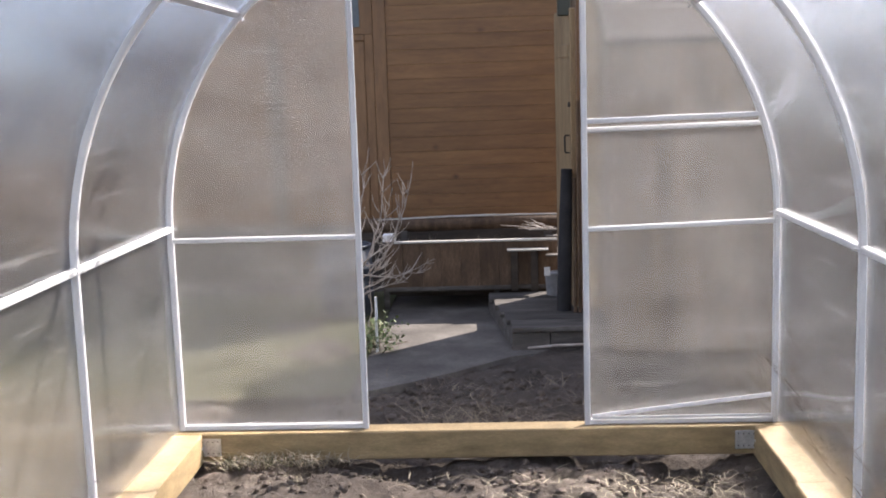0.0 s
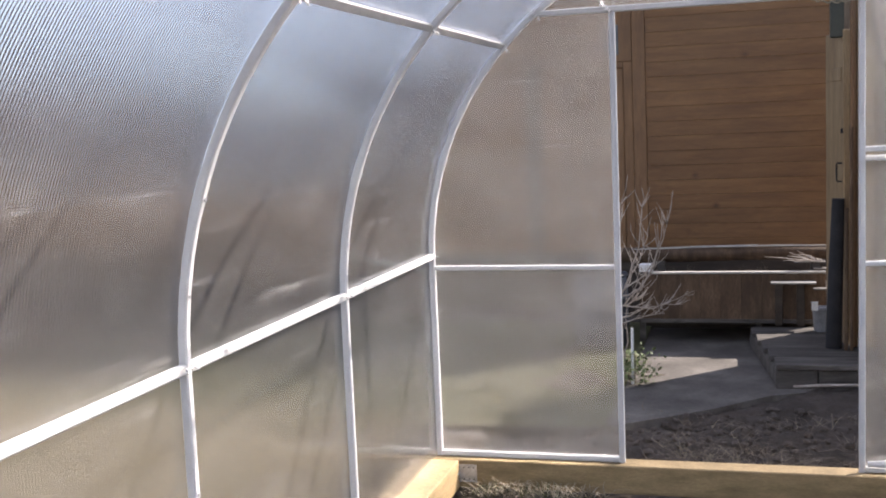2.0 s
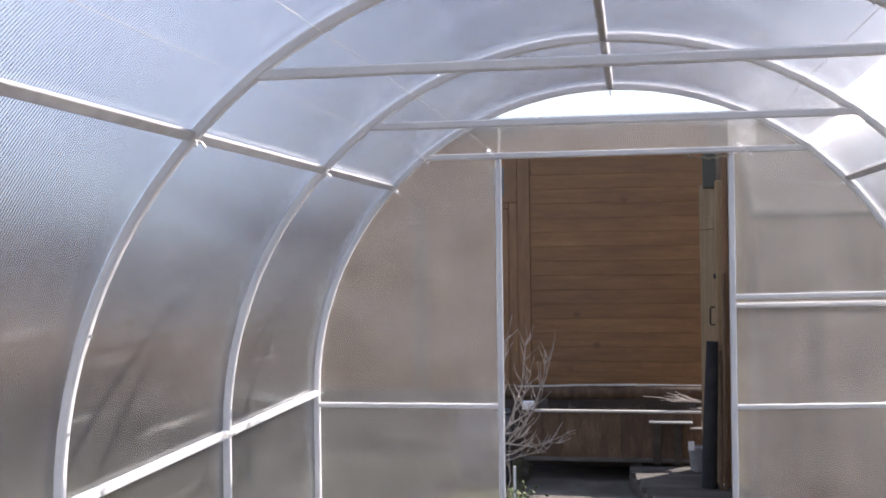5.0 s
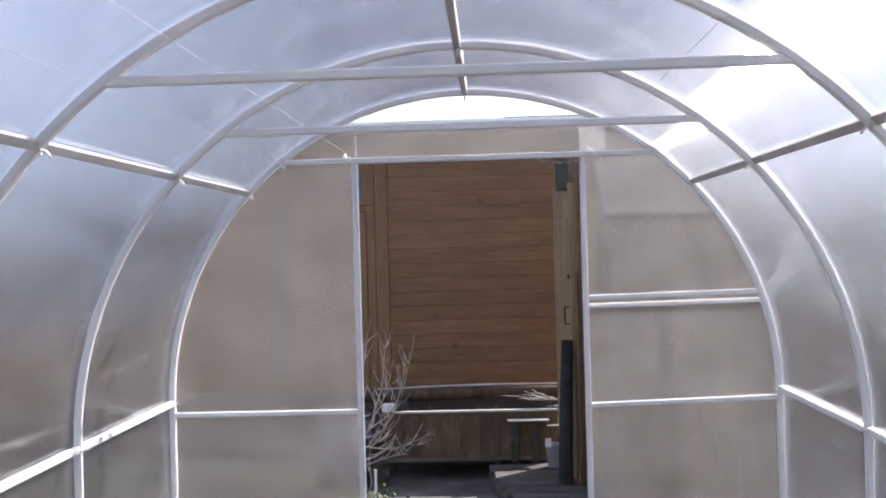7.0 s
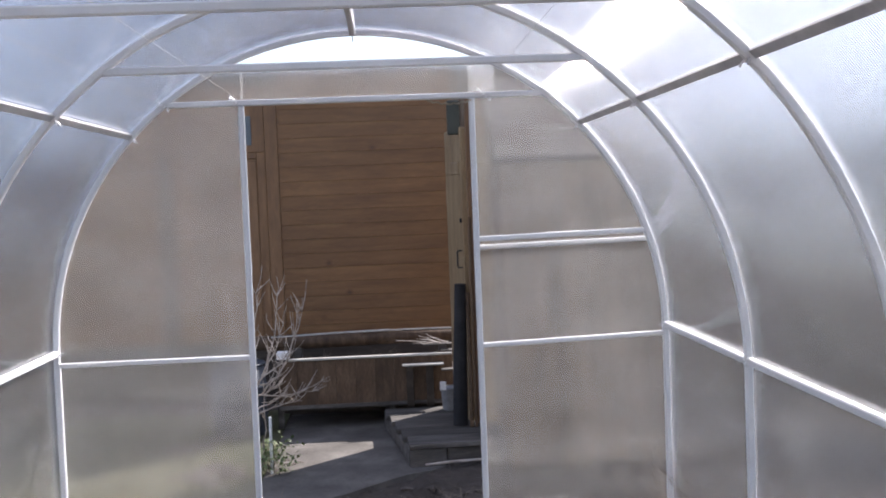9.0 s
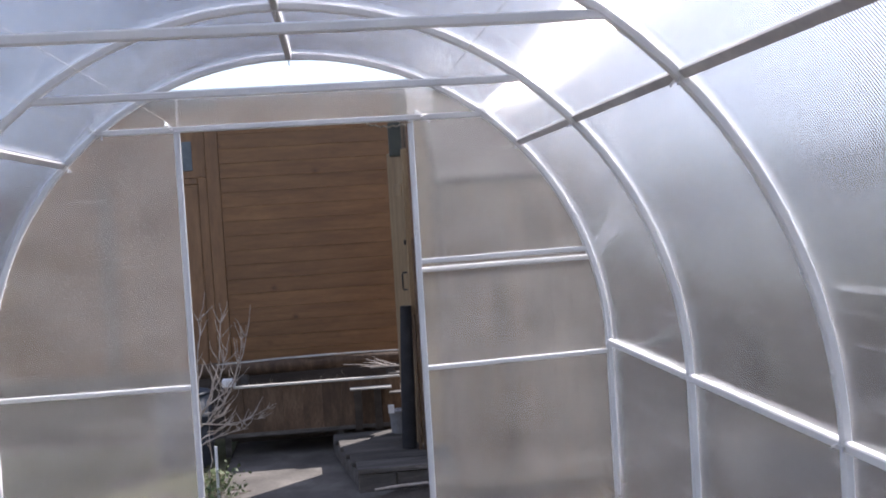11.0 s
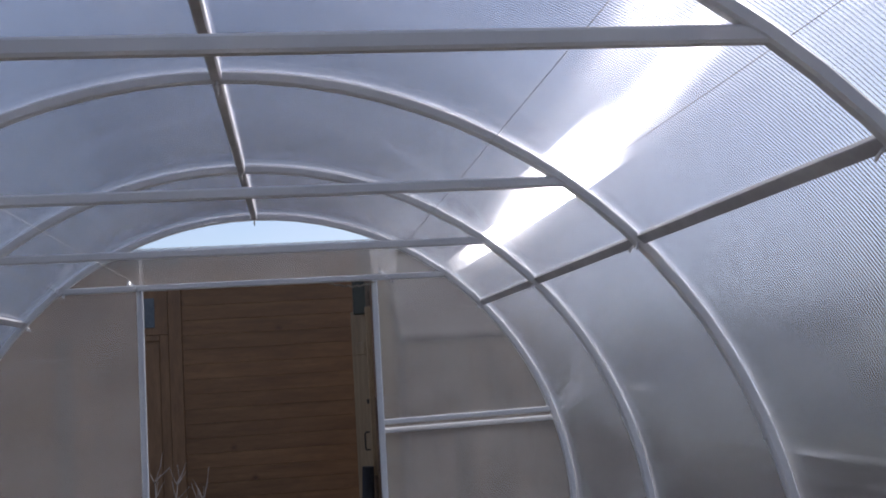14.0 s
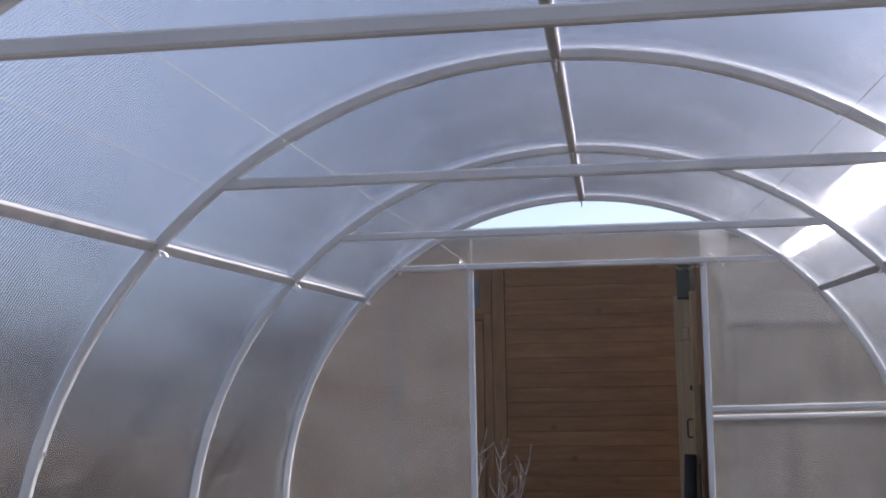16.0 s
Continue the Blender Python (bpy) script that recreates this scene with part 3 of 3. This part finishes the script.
part("casing_board", box(-0.85, -0.747, HY - 0.022, HY + 0.018, 0.43, 2.59, 0.004), TRIM, house)
door = part("door", box(-1.62, -0.92, HY - 0.006, HY + 0.018, 0.43, 2.00, 0.003), TRIM, house, "plain brown varnished wooden door")
for k in range(4):
    part("board", box(-1.60 + k * 0.17, -1.60 + k * 0.17 + 0.162, HY - 0.012, HY - 0.0065, 0.45, 1.98, 0.002), TRIM, door)
part("door_frame", box(-0.92, -0.852, HY - 0.018, HY + 0.018, 0.43, 2.05, 0.003), TRIM, house)
part("door_frame", box(-1.62, -0.922, HY - 0.018, HY + 0.018, 2.002, 2.05, 0.003), TRIM, house)
part("casing_board", box(-1.70, -0.852, HY - 0.016, HY + 0.018, 2.052, 2.59, 0.003), TRIM, house)
part("plate", box(-1.04, -0.955, HY - 0.026, HY - 0.018, 2.11, 2.345, 0.003), BLUE, house, "small blue-grey painted plate")

# ---- raised bed before the house ----
bed = thing("raised_bed", "raised garden bed with an old brown board front", "raised bed", (0, 3.14, 0.03))
n = 9
for k in range(n):
    w = 1.235 / n
    x0 = -0.70 + k * w
    dz = random.uniform(-0.008, 0.008)
    part("front_board", box(x0 + 0.0004, x0 + w - 0.0004, 0.0, 0.022, 0.155 + dz, 0.485, 0.003), BROWNBOARD, bed)
part("lower_rail", box(-0.70, 0.535, -0.004, 0.03, 0.142, 0.172, 0.004), OLDWOOD, bed)
# Sunlit edge, put into the strip's pale colour.
part("top_strip", box(-0.62, 0.535, -0.012, 0.03, 0.487, 0.502, 0.003), SUNLITWOOD, bed, "grey top strip in a pale sunlit tone")
for x in (-0.69, 0.10, 0.51):
    part("leg", box(x - 0.02, x + 0.02, 0.024, 0.06, -0.005, 0.486, 0.003), OLDWOOD, bed)
# Dark tone puts the shade behind the bed into the colour.
part("back_wall", box(-0.72, 0.60, 0.56, 0.60, -0.005, 0.40, 0.004), DARKWOOD, bed)
for x in (-0.6, 0.5):
    part("back_post", box(x - 0.03, x + 0.03, 0.62, 0.69, -0.005, 0.50, 0.004), OLDWOOD, bed)
part("bed_soil", box(-0.69, 0.585, 0.062, 0.558, 0.12, 0.36, 0.02), SOIL, bed)
part("back_log", rod([(-0.95, 0.66, 0.54), (-0.5, 0.66, 0.543), (0.1, 0.66, 0.55), (0.66, 0.66, 0.553)], [0.056, 0.058, 0.056, 0.053], n=12), BROWNBOARD, bed, "round brown log along the back", smooth=True)
# Pale sticks stand for the sunlit top edge of the log.
for k, (xa, xb, za, zb) in enumerate(((-0.8, 0.1, 0.585, 0.607), (-0.2, 0.64, 0.602, 0.60))):
    part("thin_stick", rod([(xa, 0.63 - 0.02 * k, za), ((xa + xb) / 2, 0.63, (za + zb) / 2 + 0.003), (xb, 0.64, zb)], [0.006, 0.008, 0.006]), SUNLITWOOD, bed, "thin stick in a pale sunlit tone lying on the log")

bm = bmesh.new()
for k in range(11):
    x, y = random.uniform(0.36, 0.53), random.uniform(3.19, 3.27)
    a, ln = random.uniform(-0.5, 0.9), random.uniform(0.10, 0.26)
    d = Vector((-math.cos(a), random.gauss(0, 0.1), abs(math.sin(a)) * 0.6)) * ln
    p = Vector((x, y, 0.59))
    rod([p, p + d * 0.5 + Vector((0, 0, random.gauss(0, 0.008))), p + d], [0.0045, 0.004, 0.002], bm, 5)
tagged(part("brushwood", bm, TWIG), "loose pale twigs lying on the stacked offcuts", "brushwood", kind="stuff")
tagged(part("white_scrap", box(-0.70, -0.61, 3.115, 3.19, 0.533, 0.588, 0.006), WHITE), "folded scrap of white plastic on the bed corner", "plastic scrap")
for k, (x0, x1, y0, z0, r) in enumerate(((0.18, 0.47, 3.04, 0.458, 0.0), (0.34, 0.545, 3.20, 0.575, 4.0), (0.45, 0.54, 3.03, 0.418, -3.0), (0.46, 0.55, 3.16, 0.535, 2.0))):
    # The first offcut gets the sunlit tone, the others the plain boards.
    o = part("board_offcut", box(-(x1 - x0) / 2, (x1 - x0) / 2, 0, 0.08, 0, 0.011, 0.002), SUNLITWOOD if k == 0 else OLDWOOD)
    o.location, o.rotation_euler = ((x0 + x1) / 2, y0, z0), (0, 0, radians(r))
    tagged(o, "grey weathered board offcut stacked by the bed", "board", "board offcuts")
for x in (0.205, 0.345):
    o = part("upright_board", box(x, x + 0.05, 3.06, 3.085, 0.172, 0.456, 0.003), DARKWOOD)
    tagged(o, "short dark board standing under the offcuts", "board", "upright boards")

# bucket on the deck
bm = bmesh.new()
prof = [(0.0, 0.0), (0.072, 0.0), (0.078, 0.008), (0.092, 0.17), (0.098, 0.175), (0.098, 0.185), (0.09, 0.185), (0.086, 0.17), (0.072, 0.02), (0.0, 0.018)]
rings = [[bm.verts.new((r * math.cos(a), r * math.sin(a), z)) for a in (k * math.pi / 12 for k in range(24))] for r, z in prof[1:-1]]
for r0, r1 in zip(rings, rings[1:]):
    for k in range(24):
        bm.faces.new((r0[k], r0[(k + 1) % 24], r1[(k + 1) % 24], r1[k]))
bm.faces.new(rings[0])
bm.faces.new(rings[-1])
BUCKET = two_tone("grey_plastic", (0.20, 0.20, 0.21), (0.28, 0.28, 0.29), (0.36, 0.36, 0.37), coarse=8, fine=60, rough=0.6, bump=0.1)
bucket = thing("bucket", "grey plastic bucket standing on the wooden deck", "bucket", (0.505, 2.90, 0.17))
bucket.scale = (0.75, 0.75, 0.85)
part("body", bm, BUCKET, bucket, smooth=True)
part("handle", rod([(0.095 * math.cos(a), -0.03 * math.sin(a) - 0.02, 0.178 + 0.01 * math.sin(a)) for a in (k * math.pi / 12 for k in range(13))], 0.003), STEEL, bucket)
tagged(part("plastic_flap", box(0.428, 0.468, 2.815, 2.822, 0.318, 0.378, 0.002), WHITE), "small white plastic piece stuck to the bucket rim", "plastic scrap")

# ---- deck before the cabin ----
deck = thing("deck", "low dark weathered wooden deck on the path", "deck", (0.19, 1.86, 0.03))
deck.rotation_euler = (0, 0, radians(2.0))
for k in range(5):
    lean = 0.026 * k + random.uniform(-0.008, 0.006)
    part("plank", box(-0.006 - lean, 1.25, k * 0.234, k * 0.234 + 0.230, 0.110, 0.140, 0.004), OLDWOOD, deck)
part("fascia", box(0.0, 0.225, 0.012, 0.034, 0.0, 0.106, 0.003), OLDWOOD, deck)
part("fascia", box(0.232, 1.24, 0.018, 0.04, 0.004, 0.104, 0.003), OLDWOOD, deck)
for k, x in enumerate((0.004, 0.60, 1.15)):
    part("joist", sweep([(x + 0.02, 0.045, 0.054), (x - 0.09 if k == 0 else x, 1.15, 0.054)], (1, 0, 0), 0.045, 0.108), OLDWOOD, deck)
o = part("stick", rod([(0.28, 1.74, 0.075), (0.45, 1.77, 0.08), (0.74, 1.81, 0.078)], [0.008, 0.009, 0.007]), TWIG)
tagged(o, "grey stick lying before the deck", "stick")

# ---- open door with an assumed cabin behind it ----
# The body is unseen; its size and roof slope shade soil and path.
cabin = thing("cabin", "wooden garden cabin, its body assumed, with its plank door standing open", "cabin", (0, 0, 0))
bm = box(0.80, 2.40, 1.76, 2.40, 0.03, 2.25, 0)
for v in bm.verts:
    if v.co.z > 1 and v.co.y < 2:
        v.co.z = 1.84
part("wall", bm, FENCE, cabin)
for k in range(6):
    part("side_board", box(0.776, 0.799, 1.76 + k * 0.107, 1.76 + k * 0.107 + 0.103, 0.05, 1.82 + k * 0.068, 0.003), FENCE, cabin)
for k in range(14):
    part("front_board", box(0.80 + k * 0.114, 0.80 + k * 0.114 + 0.11, 1.736, 1.759, 0.05, 1.82, 0.003), FENCE, cabin)
bm = box(0.74, 2.46, 1.70, 2.60, 2.252, 2.285, 0.004)
for v in bm.verts:
    v.co.z += (v.co.y - 2.40) * 0.63
part("roof", bm, DARKWOOD, cabin)
part("jamb", box(0.635, 0.665, 2.37, 2.45, 0.174, 2.25, 0.003), TRIM, cabin)
part("jamb", box(0.667, 0.80, 2.38, 2.46, 0.174, 2.25, 0.003), PALE, cabin)
part("bracket_block", box(0.525, 0.605, 2.46, 2.52, 2.03, 2.25, 0.006), GREEN, cabin, "dark green painted block under the eave")
leaf = part("door", box(-0.018, 0.018, 0.0, 0.58, 0.0, 1.90, 0.004), PALE, cabin, "pale unpainted wooden door")
leaf.location, leaf.rotation_euler = (0.615, 2.44, 0.176), (0, 0, radians(6.5))
part("ledger", box(-0.026, -0.0185, 0.05, 0.38, 0.22, 0.30, 0.003), PALE, leaf)
part("ledger", box(-0.026, -0.0185, 0.05, 0.38, 1.60, 1.68, 0.003), PALE, leaf)
part("handle", rod([(-0.019, 0.05, 1.105), (-0.045, 0.05, 1.105), (-0.05, 0.05, 1.095), (-0.05, 0.05, 1.005), (-0.045, 0.05, 0.995), (-0.019, 0.05, 0.995)], 0.0055), DARKROLL, leaf, "dark bent-wire door handle")
part("lock", box(-0.030, -0.0185, 0.012, 0.04, 1.285, 1.315, 0.003), DARKROLL, leaf)

# roll of roofing felt leaning on the door
bm = rod([(0.532, 2.36, 0.172), (0.545, 2.37, 0.6), (0.562, 2.38, 1.075)], [0.047, 0.044, 0.036], n=20)
o = part("felt_roll", bm, DARKROLL, smooth=True)
o.data.set_sharp_from_angle(angle=radians(40))
tagged(o, "tall black roll of roofing felt leaning on the door", "roll")
for k, (xa, xb, top, wide) in enumerate(((0.598, 0.606, 1.02, 0.022), (0.628, 0.634, 1.50, 0.020))):
    o = part("leaning_board", sweep([(xa, 2.28, 0.172), (xb, 2.345, top)], (1, 0, 0), wide, 0.02), BROWNBOARD)
    tagged(o, "narrow brown board leaning beside the black roll", "board", "leaning boards")


# ---- shrub and plants ----
def limb(bm, a, b, bow, r, twigs, reach):
    """A tapering limb from a to b, bowed upwards, with short twigs that turn up towards their tips."""
    a, b = Vector(a), Vector(b)
    n = 9
    pts = []
    for k in range(n + 1):
        u = k / n
        p = a.lerp(b, u) + Vector(bow) * (4 * u * (1 - u))
        pts.append(p + Vector((random.gauss(0, 0.006), random.gauss(0, 0.006), random.gauss(0, 0.006))))
    rod(pts, [r * (1 - 0.78 * k / n) for k in range(n + 1)], bm, 5)
    ahead = (b - a).normalized()
    for k in range(twigs):
        u = random.uniform(0.25, 0.97)
        p = pts[min(int(u * n), n)]
        d = (ahead * 0.8 + Vector((random.gauss(0, 0.6), random.gauss(0, 0.5), random.gauss(0.15, 0.45)))).normalized()
        ln = reach * random.uniform(0.3, 1.0)
        q = [p]
        for j in range(4):
            d = (d + Vector((random.gauss(0, 0.15), 0, random.uniform(0.0, 0.28)))).normalized()
            q.append(q[-1] + d * ln / 4)
        rod(q, [0.0032, 0.0028, 0.0023, 0.0018, 0.0012], bm, 4)


shrub = thing("shrub", "bare leafless shrub with pale twigs beside the path", "shrub", (-0.70, 1.94, 0.0))
random.seed(11)
for a_, b_, bow, tw in (
        ((0, 0, 0), (0.03, 0.02, 0.62), (0.02, 0, 0), 2), ((0.02, 0, 0.50), (0.31, 0.02, 1.17), (0.05, 0, -0.06), 7),
        ((0.0, 0.01, 0.55), (0.20, -0.03, 1.03), (0.02, 0, -0.02), 7), ((0.0, 0, 0.5), (0.06, 0.05, 1.27), (-0.03, 0, 0), 6),
        ((-0.03, 0, 0.45), (-0.16, -0.03, 1.15), (0, 0, 0), 6), ((0.02, 0, 0.55), (0.26, 0.04, 0.86), (0.02, 0, -0.05), 7),
        ((0.03, 0.02, 0.6), (0.15, 0.03, 1.20), (0.03, 0, 0.0), 8), ((0.0, 0, 0.58), (0.26, 0.0, 1.06), (0.06, 0, -0.08), 9),
        ((-0.02, 0, 0.50), (0.44, -0.05, 0.60), (0.0, 0, -0.05), 9), ((-0.03, 0.01, 0.40), (0.36, 0.03, 0.50), (0, 0, 0.035), 9),
        ((-0.05, 0, 0.36), (0.27, -0.04, 0.455), (0, 0, 0.02), 6), ((-0.03, 0, 0.48), (0.24, 0.05, 0.70), (0.02, 0, -0.04), 6)):
    bm = bmesh.new()
    limb(bm, a_, b_, bow, 0.0058, int(tw * 1.4), 0.17)
    part("stem", bm, TWIG, shrub, smooth=True)

plant = thing("garden_plant", "small leafy green plant tied to a white stake", "plant", (-0.63, 1.93, 0.03))
part("stake", rod([(0.0, -0.03, -0.02), (0.003, -0.03, 0.34)], 0.009), WHITE, plant, "thin white stake")
bm = bmesh.new()
for k in range(420):
    c = Vector((random.gauss(0.01, 0.06), random.gauss(0, 0.05), abs(random.gauss(0.09, 0.055))))
    a, b = random.uniform(0, 6.28), random.uniform(-0.7, 0.9)
    d = Vector((math.cos(a) * math.cos(b), math.sin(a) * math.cos(b), math.sin(b)))
    s = d.cross(Vector((0, 0, 1))).normalized()
    ln = random.uniform(0.02, 0.045)
    v = [bm.verts.new(q) for q in (c, c + d * ln * 0.5 + s * ln * 0.28, c + d * ln, c + d * ln * 0.5 - s * ln * 0.28)]
    bm.faces.new(v)
part("foliage", bm, LEAF, plant)
for k in range(6):
    part("stem", rod([(0, 0, -0.02), (random.gauss(0, 0.03), random.gauss(0, 0.03), 0.06), (random.gauss(0, 0.06), random.gauss(0, 0.05), 0.15)], 0.003), STRAW, plant)


# ---- fences round the garden ----
def fence(x, y0, y1, height, turn=0.0, z=0.0, at=0.0):
    f = thing("fence", "low weathered grey-brown board fence round the garden", "fence", (x, at, z), "garden fences")
    f.rotation_euler = (0, 0, radians(turn))
    board = mesh_of(box(-0.01, 0.01, 0, 0.15, 0.05, height, 0.004), FENCE, name="board")
    k = 0
    y = y0
    while y < y1:
        o = new("board", board)
        o.parent, o.location = f, (0, y, random.uniform(-0.03, 0.03))
        if k % 14 == 0:
            part("post", box(0.052, 0.13, y, y + 0.08, -0.1, height - 0.05, 0.005), OLDWOOD, f)
        y += 0.17
        k += 1
    for z in (0.35, height - 0.3):
        part("rail", box(0.011, 0.05, y0, y1, z, z + 0.07, 0.004), OLDWOOD, f)
    return f


fence(6.0, -9, 12, 1.35)
fence(-6.5, -9, 12, 1.35)
fence(2.45, -4.0, -0.05, 1.9, turn=90, at=2.45)


# ---- barn beyond the gap ----
barn = thing("barn", "long brown wooden barn standing beyond the house", "barn", (0, 9.0, 0))
part("wall", box(0.5, 10.0, 0.05, 4.0, -0.05, 3.2, 0), DARKWOOD, barn)
bb = mesh_of(box(0, 0.185, 0.0, 0.03, 0.0, 3.18, 0.005), FENCE, name="board")
for k in range(50):
    o = new("board", bb)
    o.parent, o.location = barn, (0.5 + k * 0.19, 0.015, 0)
part("roof", box(0.3, 10.2, -0.25, 4.2, 3.2, 3.26, 0.005), ROOFING, barn)


# ---- stand-in barrel and dry stems by the raised bed ----
BARREL = two_tone("dark_blue_plastic", (0.025, 0.032, 0.045), (0.04, 0.05, 0.065), (0.06, 0.07, 0.09), coarse=6, fine=60, rough=0.5, bump=0.1)
# The barrel is added to fill a dark patch left of the bed.
barrel = thing("barrel", "made-up dark blue-grey barrel filling a dark patch beside the raised bed", "barrel", (-0.96, 3.02, 0.03))
prof = [(0.17, 0.0), (0.185, 0.02), (0.19, 0.14), (0.198, 0.15), (0.198, 0.17), (0.19, 0.18), (0.19, 0.33), (0.198, 0.34), (0.198, 0.36), (0.19, 0.37), (0.18, 0.50), (0.16, 0.50), (0.165, 0.38), (0.165, 0.05)]
bm = bmesh.new()
rings = [[bm.verts.new((r * math.cos(a), r * math.sin(a), z)) for a in (k * math.pi / 16 for k in range(32))] for r, z in prof]
for r0, r1 in zip(rings, rings[1:]):
    for k in range(32):
        bm.faces.new((r0[k], r0[(k + 1) % 32], r1[(k + 1) % 32], r1[k]))
bm.faces.new(rings[0])
bm.faces.new(rings[-1])
part("body", bm, BARREL, barrel, smooth=True)
ring = [(0.183 * math.cos(a), 0.183 * math.sin(a), 0.502) for a in (k * math.pi / 16 for k in range(33))]
part("rim", rod(ring, 0.011, n=6), BARREL, barrel, smooth=True)
spots = [(random.uniform(-0.6, 0.5), random.uniform(3.3, 3.6), 0.385) for k in range(20)]
blades("dry_stems", spots, 90, DEADSTEM, 0.03, 0.17, "dead dry plant stems standing in the raised bed", "dry plants", 0.9)


# ---- bare woods round the garden ----
def woods(spots, label):
    """Leafless trees far off, each a trunk with limbs and twigs, in one mesh."""
    verts, faces = [], []

    def stick(a, b, ra, rb):
        t = (b - a).normalized()
        s = t.orthogonal().normalized()
        u = t.cross(s)
        i = len(verts)
        for p, r in ((a, ra), (b, rb)):
            for c, d in ((1, 0), (-0.5, 0.87), (-0.5, -0.87)):
                verts.append(p + s * (c * r) + u * (d * r))
        for k in range(3):
            j = (k + 1) % 3
            faces.append((i + k, i + j, i + 3 + j, i + 3 + k))

    def grow(p, d, ln, r, depth):
        q = p + d * ln
        stick(p, q, r, r * 0.68)
        if depth:
            for k in range(3):
                e = (d * 0.9 + Vector((random.gauss(0, 0.5), random.gauss(0, 0.5), random.gauss(0.1, 0.35)))).normalized()
                grow(p.lerp(q, random.uniform(0.6, 1.0)), e, ln * random.uniform(0.6, 0.9), max(r * 0.62, 0.022), depth - 1)

    for x, y, h in spots:
        grow(Vector((x, y, -0.2)), Vector((random.gauss(0, 0.05), random.gauss(0, 0.05), 1)).normalized(), h * 0.27, h * 0.022, 5)
    me = bpy.data.meshes.new("far_woods")
    me.from_pydata(verts, [], faces)
    me.materials.append(BAREWOOD)
    return tagged(new("far_woods", me), label, "woods", kind="stuff")


BAREWOOD = two_tone("bare_branches", (0.15, 0.125, 0.12), (0.21, 0.185, 0.18), (0.28, 0.255, 0.25), coarse=0.5, fine=8, rough=0.9, bump=0.1)
random.seed(21)


def round_garden(turn0, turn1, count, low, high):
    """Tree spots along an arc about the greenhouse, turned from the house wall's direction."""
    out = []
    for k in range(count):
        a, r = radians(turn0 + (turn1 - turn0) * (k + random.random()) / count), random.uniform(30, 38)
        out.append((-r * math.sin(a), r * math.cos(a) - 4, random.uniform(low, high)))
    return out


woods(round_garden(14, 112, 200, 5.0, 7.5), "distant row of bare grey spring trees beyond the fence")
woods(round_garden(-112, -14, 140, 4.0, 6.0), "distant row of bare grey spring trees beyond the fence")
